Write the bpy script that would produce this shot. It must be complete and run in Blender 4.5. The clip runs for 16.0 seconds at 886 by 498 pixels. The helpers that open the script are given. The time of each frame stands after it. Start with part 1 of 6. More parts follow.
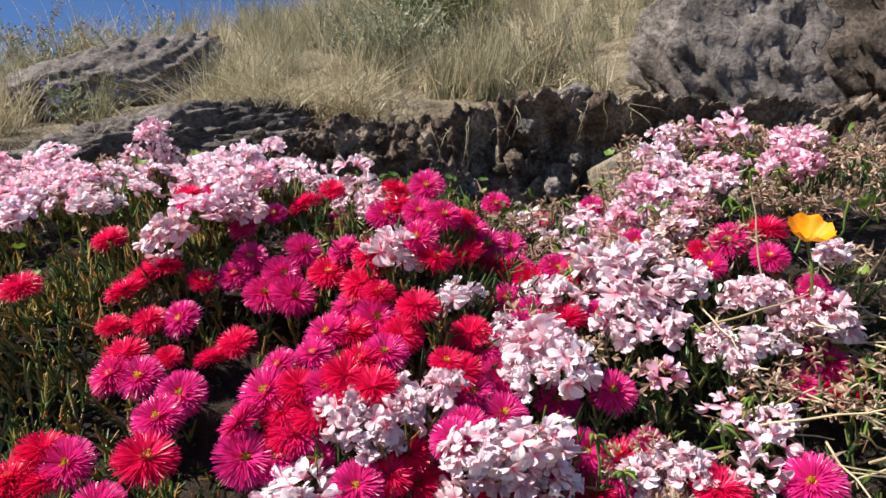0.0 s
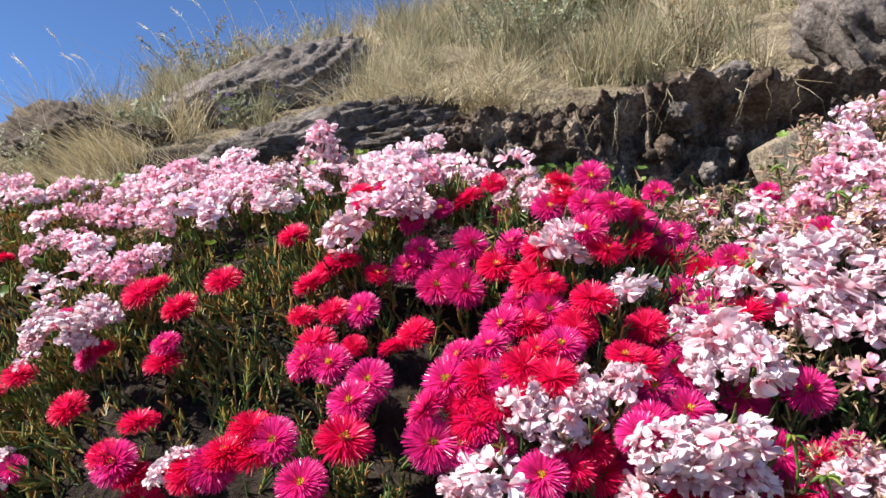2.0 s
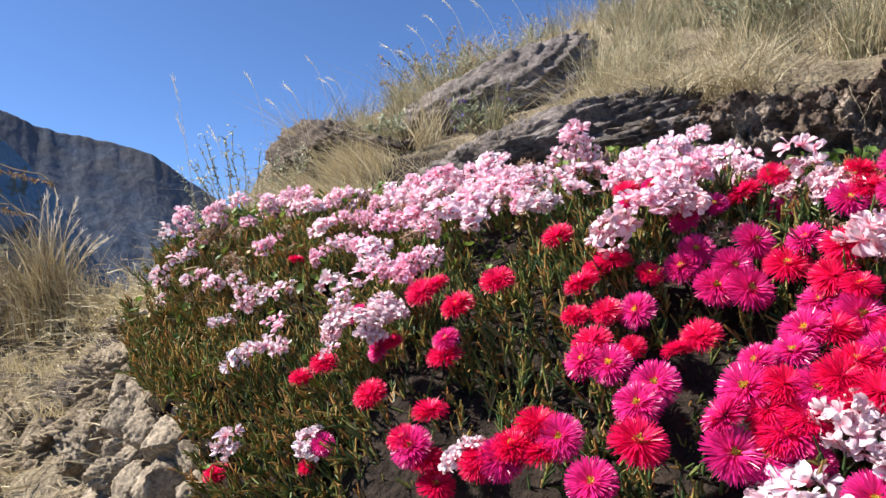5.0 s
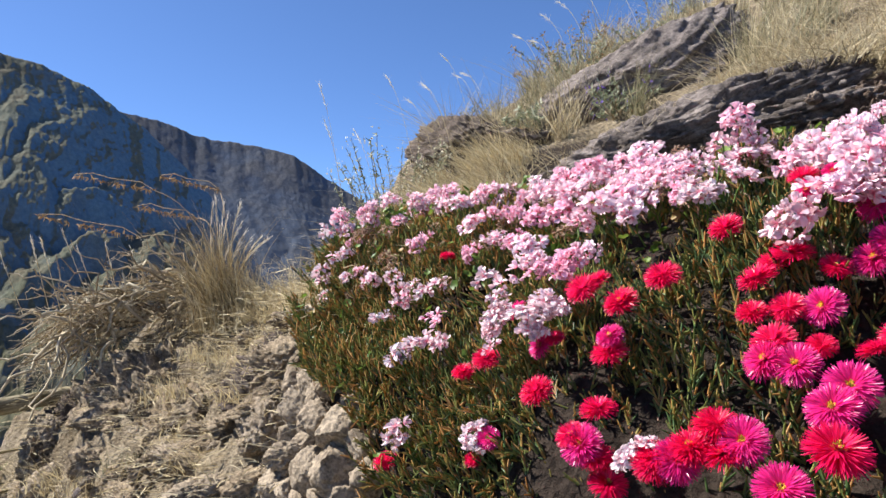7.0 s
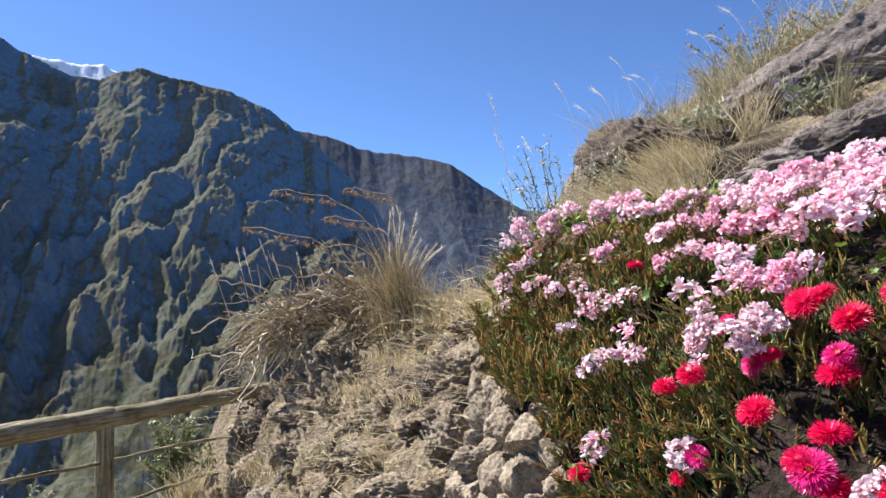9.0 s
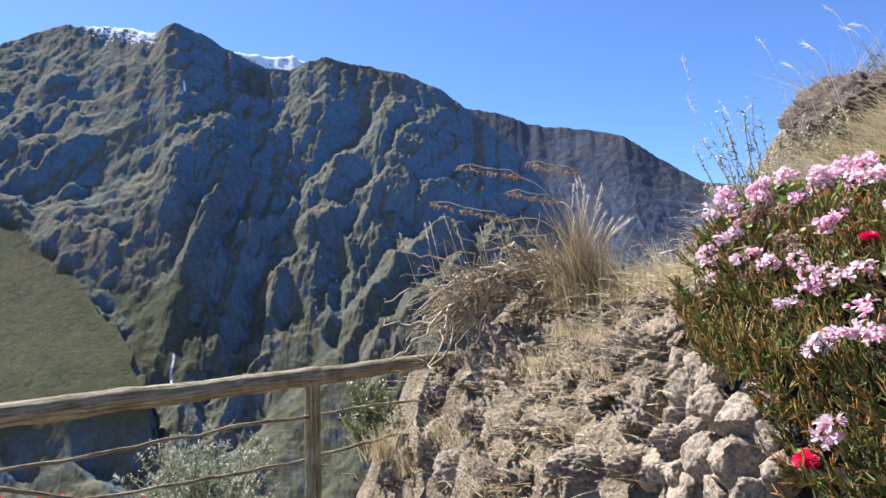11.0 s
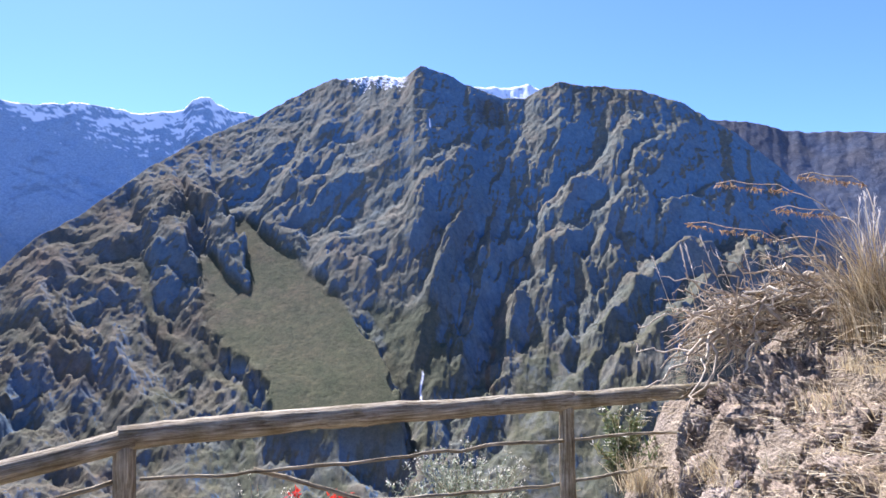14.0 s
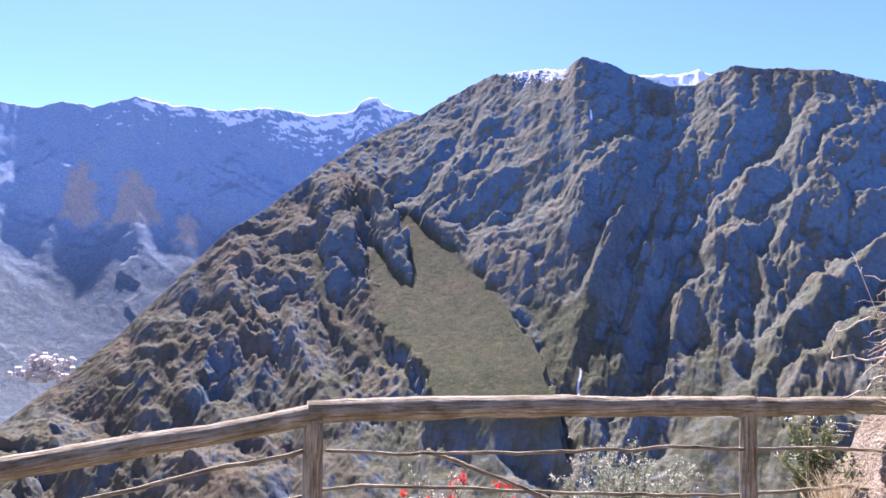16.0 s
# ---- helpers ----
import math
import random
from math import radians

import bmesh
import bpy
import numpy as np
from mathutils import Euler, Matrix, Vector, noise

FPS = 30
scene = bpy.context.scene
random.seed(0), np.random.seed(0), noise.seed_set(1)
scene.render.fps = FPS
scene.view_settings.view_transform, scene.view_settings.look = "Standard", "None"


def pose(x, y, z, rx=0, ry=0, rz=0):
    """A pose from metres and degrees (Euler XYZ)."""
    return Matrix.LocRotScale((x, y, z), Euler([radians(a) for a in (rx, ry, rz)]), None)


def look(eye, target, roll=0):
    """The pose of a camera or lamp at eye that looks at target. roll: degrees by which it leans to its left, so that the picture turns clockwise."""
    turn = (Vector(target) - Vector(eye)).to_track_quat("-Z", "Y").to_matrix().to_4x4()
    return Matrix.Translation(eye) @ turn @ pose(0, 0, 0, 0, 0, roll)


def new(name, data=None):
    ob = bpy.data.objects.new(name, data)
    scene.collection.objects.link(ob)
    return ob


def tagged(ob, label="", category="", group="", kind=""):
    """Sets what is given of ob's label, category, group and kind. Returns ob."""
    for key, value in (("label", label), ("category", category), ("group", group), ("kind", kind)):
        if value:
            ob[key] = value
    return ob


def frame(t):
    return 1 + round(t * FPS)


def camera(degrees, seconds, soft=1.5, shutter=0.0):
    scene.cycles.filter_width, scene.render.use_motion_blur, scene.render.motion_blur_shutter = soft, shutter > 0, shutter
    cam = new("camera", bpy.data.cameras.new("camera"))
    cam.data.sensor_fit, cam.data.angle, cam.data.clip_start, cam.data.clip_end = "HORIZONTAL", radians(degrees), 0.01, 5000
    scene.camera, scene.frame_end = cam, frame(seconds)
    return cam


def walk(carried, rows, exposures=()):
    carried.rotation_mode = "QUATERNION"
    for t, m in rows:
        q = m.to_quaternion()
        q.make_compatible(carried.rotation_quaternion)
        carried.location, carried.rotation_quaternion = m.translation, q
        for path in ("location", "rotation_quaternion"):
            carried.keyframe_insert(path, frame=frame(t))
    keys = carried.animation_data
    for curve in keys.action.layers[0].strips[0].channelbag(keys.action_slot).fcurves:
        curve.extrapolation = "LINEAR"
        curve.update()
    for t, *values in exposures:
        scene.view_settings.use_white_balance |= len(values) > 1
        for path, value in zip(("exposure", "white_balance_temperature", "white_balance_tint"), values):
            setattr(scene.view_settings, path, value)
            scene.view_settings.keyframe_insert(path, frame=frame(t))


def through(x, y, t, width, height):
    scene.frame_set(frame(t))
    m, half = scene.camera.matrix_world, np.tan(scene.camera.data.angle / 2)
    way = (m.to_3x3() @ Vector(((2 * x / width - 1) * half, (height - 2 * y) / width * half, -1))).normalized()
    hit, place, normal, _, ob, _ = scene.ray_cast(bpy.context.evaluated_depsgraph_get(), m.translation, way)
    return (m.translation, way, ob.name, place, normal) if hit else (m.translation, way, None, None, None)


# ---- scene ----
cam = camera(67.8, 16.0)
PATH = [
    (0, (0.033, 0.12, 1.512), (-0.079, 2.112, 1.647), -1.6),
    (0.5, (0.023, 0.119, 1.508), (-0.168, 2.106, 1.636), -0.5),
    (1, (0.014, 0.115, 1.512), (-0.264, 2.093, 1.606), -1.5),
    (1.5, (0.001, 0.109, 1.516), (-0.384, 2.069, 1.615), -1.8),
    (2, (-0.017, 0.102, 1.517), (-0.515, 2.036, 1.632), -1.6),
    (2.5, (-0.026, 0.098, 1.516), (-0.63, 2.001, 1.632), -1.2),
    (3, (-0.041, 0.096, 1.516), (-0.723, 1.972, 1.632), -1.4),
    (3.5, (-0.054, 0.087, 1.518), (-0.836, 1.924, 1.637), -1.8),
    (4, (-0.067, 0.08, 1.52), (-0.927, 1.879, 1.665), -2.1),
    (4.5, (-0.077, 0.071, 1.521), (-1.059, 1.809, 1.636), -2.0),
    (4.7, (-0.082, 0.068, 1.521), (-1.108, 1.781, 1.637), -1.7),
    (6.8, (-0.114, 0.037, 1.531), (-1.455, 1.516, 1.645), -1.9),
    (7, (-0.116, 0.028, 1.535), (-1.503, 1.464, 1.64), -2.2),
    (7.5, (-0.122, 0.016, 1.537), (-1.6, 1.357, 1.679), -2.5),
    (8, (-0.128, -0.001, 1.541), (-1.676, 1.256, 1.691), -2.4),
    (8.5, (-0.139, -0.02, 1.544), (-1.761, 1.139, 1.701), -2.3),
    (9, (-0.146, -0.035, 1.546), (-1.828, 1.038, 1.685), -1.8),
    (9.2, (-0.15, -0.041, 1.546), (-1.858, 0.991, 1.685), -1.8),
    (11.3, (-0.169, -0.103, 1.535), (-2.092, 0.439, 1.627), -0.9),
    (11.5, (-0.169, -0.106, 1.537), (-2.104, 0.388, 1.645), -0.9),
    (12, (-0.168, -0.12, 1.541), (-2.133, 0.227, 1.672), -1.2),
    (12.5, (-0.171, -0.13, 1.54), (-2.154, 0.065, 1.707), -1.3),
    (13, (-0.159, -0.144, 1.542), (-2.15, -0.055, 1.702), -1.1),
    (13.5, (-0.153, -0.155, 1.544), (-2.147, -0.157, 1.701), -0.9),
    (14, (-0.152, -0.164, 1.541), (-2.144, -0.252, 1.7), -0.7),
    (14.5, (-0.147, -0.177, 1.542), (-2.13, -0.375, 1.701), -0.4),
    (15, (-0.128, -0.194, 1.541), (-2.097, -0.513, 1.686), 0.4),
    (15.5, (-0.134, -0.201, 1.538), (-2.08, -0.641, 1.674), 1.3),
    (16, (-0.134, -0.208, 1.531), (-2.05, -0.766, 1.672), 1.0),
]
EXPOSURES = [(0, 0.76, 6500, 10), (2.5, 1.04, 6480, 11), (4.5, 1.07, 6450, 12), (9.0, 1.14, 6320, 13), (11.5, 1.42, 5900, 18), (12.5, 1.59, 5660, 22), (14.0, 1.74, 5640, 27), (16.0, 1.93, 5880, 37)]
walk(cam, [(t, look(eye, target, roll)) for t, eye, target, roll in PATH], EXPOSURES)

# ---- light ----
SUN_AZ, SUN_EL = 121.0, 49.0  # degrees left of +y, degrees above the horizon


def heading(az, el=0.0):
    """Unit vector at az degrees left of +y and el degrees above the horizon."""
    a, e = radians(az), radians(el)
    return Vector((-math.sin(a) * math.cos(e), math.cos(a) * math.cos(e), math.sin(e)))


world = bpy.data.worlds.new("sky")
scene.world = world
world.use_nodes = True
sky = world.node_tree.nodes.new("ShaderNodeTexSky")
sky.sky_type = "NISHITA"
sky.sun_disc = False
sky.sun_elevation = radians(SUN_EL)
sky.sun_rotation = radians(-SUN_AZ)
sky.altitude = 3300
sky.air_density = 1.0
sky.dust_density = 1.6
sky.ozone_density = 9.0
world.node_tree.nodes["Background"].inputs["Strength"].default_value = 0.089
world.node_tree.links.new(sky.outputs[0], world.node_tree.nodes["Background"].inputs["Color"])

sun = new("sun", bpy.data.lights.new("sun", "SUN"))
sun.data.energy, sun.data.angle, sun.data.color = 5.0, radians(0.53), (1.0, 0.95, 0.86)
sun.matrix_world = look(heading(SUN_AZ, SUN_EL) * 50, (0, 0, 0))


# ---- materials ----
def ramp_of(nt, fac, stops):
    node = nt.nodes.new("ShaderNodeValToRGB")
    while len(node.color_ramp.elements) < len(stops):
        node.color_ramp.elements.new(0.5)
    for e, (p, c) in zip(node.color_ramp.elements, stops):
        e.position, e.color = p, (*c, 1)
    nt.links.new(fac, node.inputs[0])
    return node.outputs[0]


def noise_of(nt, scale, detail=6, rough=0.6, coords=None, kind="NOISE"):
    node = nt.nodes.new("ShaderNodeTexNoise" if kind == "NOISE" else "ShaderNodeTexVoronoi")
    node.inputs["Scale"].default_value = scale
    if kind == "NOISE":
        node.inputs["Detail"].default_value, node.inputs["Roughness"].default_value = detail, rough
    if coords is not None:
        nt.links.new(coords, node.inputs["Vector"])
    return node.outputs[0]


def blend_of(nt, fac, a, b, how="MIX"):
    node = nt.nodes.new("ShaderNodeMix")
    node.data_type, node.blend_type = "RGBA", how
    for sock, val in ((node.inputs[0], fac), (node.inputs[6], a), (node.inputs[7], b)):
        if isinstance(val, bpy.types.NodeSocket):
            nt.links.new(val, sock)
        elif isinstance(val, tuple):
            sock.default_value = (*val, 1)
        else:
            sock.default_value = val
    return node.outputs[2]


def material(name, rough=0.85, spec=0.3):
    mat = bpy.data.materials.new(name)
    mat.use_nodes = True
    nt = mat.node_tree
    bsdf = nt.nodes["Principled BSDF"]
    bsdf.inputs["Roughness"].default_value = rough
    bsdf.inputs["Specular IOR Level"].default_value = spec
    return mat, nt, bsdf


def bump_into(nt, bsdf, height, strength, distance):
    node = nt.nodes.new("ShaderNodeBump")
    node.inputs["Strength"].default_value, node.inputs["Distance"].default_value = strength, distance
    nt.links.new(height, node.inputs["Height"])
    nt.links.new(node.outputs[0], bsdf.inputs["Normal"])


def spot(nt):
    return nt.nodes.new("ShaderNodeNewGeometry").outputs["Position"]


def attribute(nt, name):
    node = nt.nodes.new("ShaderNodeAttribute")
    node.attribute_name = name
    return node.outputs["Fac"]


def grainy(name, stops, scale, fine, bump=0.4, depth=0.01, rough=0.9, spec=0.2):
    """Earth, rock, bark: two sizes of noise for colour, both in the relief."""
    mat, nt, bsdf = material(name, rough, spec)
    p = spot(nt)
    big, small = noise_of(nt, scale, 8, 0.65, p), noise_of(nt, fine, 5, 0.7, p)
    col = ramp_of(nt, big, stops)
    shade = ramp_of(nt, small, [(0.36, (0.45, 0.44, 0.43)), (0.62, (1.3, 1.27, 1.23))])
    nt.links.new(blend_of(nt, 1.0, col, shade, "MULTIPLY"), bsdf.inputs["Base Color"])
    both = blend_of(nt, 0.45, big, small)
    bump_into(nt, bsdf, both, bump, depth)
    return mat


def leafy(name, stops, rough=0.5, spec=0.4, through=0.25, island=True):
    """Leaves, blades and petals: colour by piece, some light let through."""
    mat, nt, bsdf = material(name, rough, spec)
    geo = nt.nodes.new("ShaderNodeNewGeometry")
    fac = geo.outputs["Random Per Island"]
    if not island:
        fac = nt.nodes.new("ShaderNodeObjectInfo").outputs["Random"]
    col = ramp_of(nt, fac, stops)
    mottled = ramp_of(nt, noise_of(nt, 60, 3, 0.6, geo.outputs["Position"]), [(0.3, (0.75, 0.75, 0.75)), (0.7, (1.15, 1.15, 1.15))])
    col = blend_of(nt, 1.0, col, mottled, "MULTIPLY")
    nt.links.new(col, bsdf.inputs["Base Color"])
    thin = nt.nodes.new("ShaderNodeBsdfTranslucent")
    nt.links.new(col, thin.inputs["Color"])
    mix = nt.nodes.new("ShaderNodeMixShader")
    mix.inputs[0].default_value = through
    nt.links.new(bsdf.outputs[0], mix.inputs[1])
    nt.links.new(thin.outputs[0], mix.inputs[2])
    nt.links.new(mix.outputs[0], nt.nodes["Material Output"].inputs["Surface"])
    return mat


ROCK = grainy("grey_rock", [(0.3, (0.089, 0.076, 0.068)), (0.5, (0.184, 0.161, 0.151)), (0.72, (0.287, 0.253, 0.238))], 5, 55, 0.9, 0.03)
DARK_ROCK = grainy("dark_rock", [(0.3, (0.050, 0.040, 0.033)), (0.5, (0.11, 0.088, 0.074)), (0.7, (0.20, 0.168, 0.145))], 7, 60, 0.9, 0.03)
PALE_ROCK = grainy("pale_stone", [(0.3, (0.196, 0.159, 0.116)), (0.5, (0.310, 0.260, 0.196)), (0.7, (0.408, 0.349, 0.266))], 8, 90, 0.8, 0.015)
OUTCROP = grainy("pinkish_crumbling_rock", [(0.32, (0.146, 0.113, 0.077)), (0.5, (0.277, 0.224, 0.158)), (0.68, (0.404, 0.334, 0.236))], 9, 70, 1.0, 0.025)
SOIL = grainy("dark_soil", [(0.34, (0.081, 0.058, 0.046)), (0.5, (0.216, 0.162, 0.128)), (0.66, (0.50, 0.42, 0.35))], 11, 90, 1.0, 0.04)


def bark_material():
    """Weathered wood: streaks and cracks along the log, from its own grain attributes."""
    mat, nt, bsdf = material("grey_bark", 0.85, 0.2)
    at = nt.nodes.new("ShaderNodeCombineXYZ")
    for k, name in enumerate(("grain_across", "grain_round", "grain_along")):
        nt.links.new(attribute(nt, name), at.inputs[k])
    g = at.outputs[0]
    streak = noise_of(nt, 1.6, 8, 0.65, g)
    col = ramp_of(nt, streak, [(0.3, (0.085, 0.066, 0.040)), (0.43, (0.22, 0.185, 0.118)), (0.57, (0.37, 0.33, 0.223)), (0.72, (0.58, 0.53, 0.378))])
    stain = ramp_of(nt, noise_of(nt, 7, 6, 0.7, spot(nt)), [(0.35, (0.6, 0.56, 0.437)), (0.6, (1.1, 1.1, 1.1))])
    nt.links.new(blend_of(nt, 1.0, col, stain, "MULTIPLY"), bsdf.inputs["Base Color"])
    bump_into(nt, bsdf, streak, 0.9, 0.012)
    return mat


BARK = bark_material()


def ground_material():
    mat, nt, bsdf = material("dry_ground", 0.95, 0.15)
    p = spot(nt)
    earth = ramp_of(nt, noise_of(nt, 6, 9, 0.7, p), [(0.32, (0.11, 0.083, 0.055)), (0.5, (0.265, 0.215, 0.143)), (0.68, (0.43, 0.36, 0.248))])
    bed_dark = ramp_of(nt, noise_of(nt, 25, 7, 0.7, p), [(0.3, (0.02, 0.015, 0.012)), (0.6, (0.06, 0.045, 0.035)), (0.75, (0.12, 0.09, 0.07))])
    straw = ramp_of(nt, noise_of(nt, 40, 6, 0.7, p), [(0.3, (0.17, 0.135, 0.092)), (0.55, (0.32, 0.265, 0.19)), (0.75, (0.46, 0.395, 0.29))])
    patch = ramp_of(nt, noise_of(nt, 2.2, 5, 0.6, p), [(0.5, (0, 0, 0)), (0.6, (1, 1, 1))])
    col = blend_of(nt, patch, earth, straw)
    # the ground turns darker inside the flower bed
    col = blend_of(nt, attribute(nt, "bed_dark"), col, bed_dark)
    fine = ramp_of(nt, noise_of(nt, 160, 4, 0.7, p), [(0.3, (0.6, 0.6, 0.6)), (0.7, (1.25, 1.25, 1.25))])
    nt.links.new(blend_of(nt, 1.0, col, fine, "MULTIPLY"), bsdf.inputs["Base Color"])
    gravel = noise_of(nt, 55, 0, 0, p, "VORONOI")
    bump_into(nt, bsdf, blend_of(nt, 0.3, blend_of(nt, 0.5, noise_of(nt, 12, 10, 0.7, p), noise_of(nt, 80, 6, 0.7, p)), gravel), 1.0, 0.05)
    return mat


GROUND = ground_material()
STRAW = leafy("dry_straw", [(0.0, (0.31, 0.238, 0.128)), (0.35, (0.57, 0.47, 0.27)), (0.7, (0.74, 0.64, 0.41)), (1.0, (0.42, 0.365, 0.24))], 0.6, 0.3, 0.3)
HILL_STRAW = leafy("weathered_straw", [(0.0, (0.24, 0.19, 0.115)), (0.35, (0.48, 0.40, 0.25)), (0.7, (0.70, 0.61, 0.41)), (1.0, (0.36, 0.33, 0.22))], 0.6, 0.3, 0.3)
TALL_GRASS = leafy("golden_brown_grass", [(0.0, (0.146, 0.103, 0.052)), (0.5, (0.310, 0.237, 0.125)), (0.85, (0.447, 0.370, 0.215)), (1.0, (0.533, 0.456, 0.292))], 0.6, 0.3, 0.25)
GREY_GRASS = leafy("grey_green_grass", [(0.0, (0.14, 0.132, 0.075)), (0.5, (0.30, 0.28, 0.17)), (0.8, (0.48, 0.43, 0.27)), (1.0, (0.20, 0.22, 0.115))], 0.6, 0.3, 0.3)
PALE_STRAW = leafy("pale_oat", [(0.0, (0.726, 0.672, 0.552)), (1.0, (0.924, 0.885, 0.792))], 0.6, 0.3, 0.4)
TWIG = leafy("dead_twig", [(0.0, (0.15, 0.11, 0.066)), (0.5, (0.38, 0.305, 0.194)), (1.0, (0.62, 0.535, 0.370))], 0.8, 0.2, 0.0)
SPIKE = leafy("brown_seed_spike", [(0.0, (0.22, 0.13, 0.06)), (1.0, (0.50, 0.36, 0.19))], 0.7, 0.2, 0.2)
FINGER = leafy("succulent_leaf", [(0.0, (0.03, 0.055, 0.02)), (0.6, (0.072, 0.13, 0.042)), (0.88, (0.15, 0.20, 0.06)), (1.0, (0.22, 0.13, 0.045))], 0.4, 0.4, 0.15)
RUSTY = leafy("rusty_succulent_leaf", [(0.0, (0.14, 0.175, 0.05)), (0.4, (0.26, 0.285, 0.08)), (0.6, (0.40, 0.30, 0.095)), (0.8, (0.50, 0.25, 0.075)), (1.0, (0.52, 0.32, 0.13))], 0.45, 0.35, 0.3)
PEL_LEAF = leafy("geranium_leaf", [(0.0, (0.06, 0.11, 0.018)), (0.6, (0.13, 0.22, 0.035)), (0.9, (0.22, 0.31, 0.055)), (1.0, (0.34, 0.16, 0.04))], 0.5, 0.4, 0.3)
DRY_PEL = leafy("faded_geranium", [(0.0, (0.30, 0.17, 0.11)), (0.6, (0.52, 0.36, 0.27)), (1.0, (0.62, 0.50, 0.36))], 0.8, 0.2, 0.3)
SAGE = leafy("grey_shrub_leaf", [(0.0, (0.16, 0.20, 0.11)), (0.6, (0.32, 0.36, 0.23)), (1.0, (0.58, 0.60, 0.46))], 0.6, 0.3, 0.25)
BROOM = leafy("green_shrub_leaf", [(0.0, (0.09, 0.13, 0.05)), (0.7, (0.19, 0.22, 0.09)), (1.0, (0.32, 0.30, 0.14))], 0.6, 0.3, 0.25)
SCARLET = leafy("scarlet_petal", [(0.0, (0.60, 0.03, 0.02)), (1.0, (0.75, 0.08, 0.04))], 0.5, 0.3, 0.3)
LILAC = leafy("lilac_petal", [(0.0, (0.14, 0.09, 0.45)), (1.0, (0.3, 0.2, 0.62))], 0.6, 0.3, 0.3)
ORANGE = leafy("orange_petal", [(0.0, (0.90, 0.32, 0.005)), (1.0, (0.95, 0.42, 0.01))], 0.45, 0.3, 0.3)


def petal_material(name, base, tip, rough, through, deep=(1.0, 0.8, 0.85)):
    """Petals run from base to tip by the mesh's own 'along' attribute."""
    mat, nt, bsdf = material(name, rough, 0.4)
    along = attribute(nt, "along")
    geo = nt.nodes.new("ShaderNodeNewGeometry")
    col = ramp_of(nt, along, [(0.05, base), (0.6, tip)])
    vary = ramp_of(nt, geo.outputs["Random Per Island"], [(0.0, (0.80, 0.62, 0.66)), (0.5, (1.0, 0.95, 0.96)), (1.0, (1.12, 1.15, 1.15))])
    col = blend_of(nt, 1.0, col, vary, "MULTIPLY")
    heads = ramp_of(nt, nt.nodes.new("ShaderNodeObjectInfo").outputs["Random"], [(0.0, deep), (0.4, (1.0, 1.0, 1.0)), (1.0, (1.0, 1.06, 1.06))])
    col = blend_of(nt, 1.0, col, heads, "MULTIPLY")
    nt.links.new(col, bsdf.inputs["Base Color"])
    thin = nt.nodes.new("ShaderNodeBsdfTranslucent")
    nt.links.new(col, thin.inputs["Color"])
    mix = nt.nodes.new("ShaderNodeMixShader")
    mix.inputs[0].default_value = through
    nt.links.new(bsdf.outputs[0], mix.inputs[1])
    nt.links.new(thin.outputs[0], mix.inputs[2])
    nt.links.new(mix.outputs[0], nt.nodes["Material Output"].inputs["Surface"])
    return mat


MAGENTA = petal_material("magenta_petal", (0.82, 0.016, 0.12), (0.76, 0.028, 0.27), 0.32, 0.42)
CRIMSON = petal_material("crimson_petal", (0.86, 0.03, 0.18), (0.80, 0.009, 0.118), 0.36, 0.45)
PINK = petal_material("pink_geranium_petal", (0.86, 0.17, 0.33), (0.95, 0.81, 0.865), 0.6, 0.38, (1.0, 0.76, 0.87))
BLUSH = petal_material("white_geranium_petal", (0.85, 0.24, 0.36), (0.84, 0.735, 0.765), 0.6, 0.3, (1.0, 0.90, 0.92))
YOLK = leafy("yellow_stamen", [(0.0, (0.85, 0.60, 0.05)), (1.0, (0.92, 0.80, 0.25))], 0.6, 0.3, 0.2)


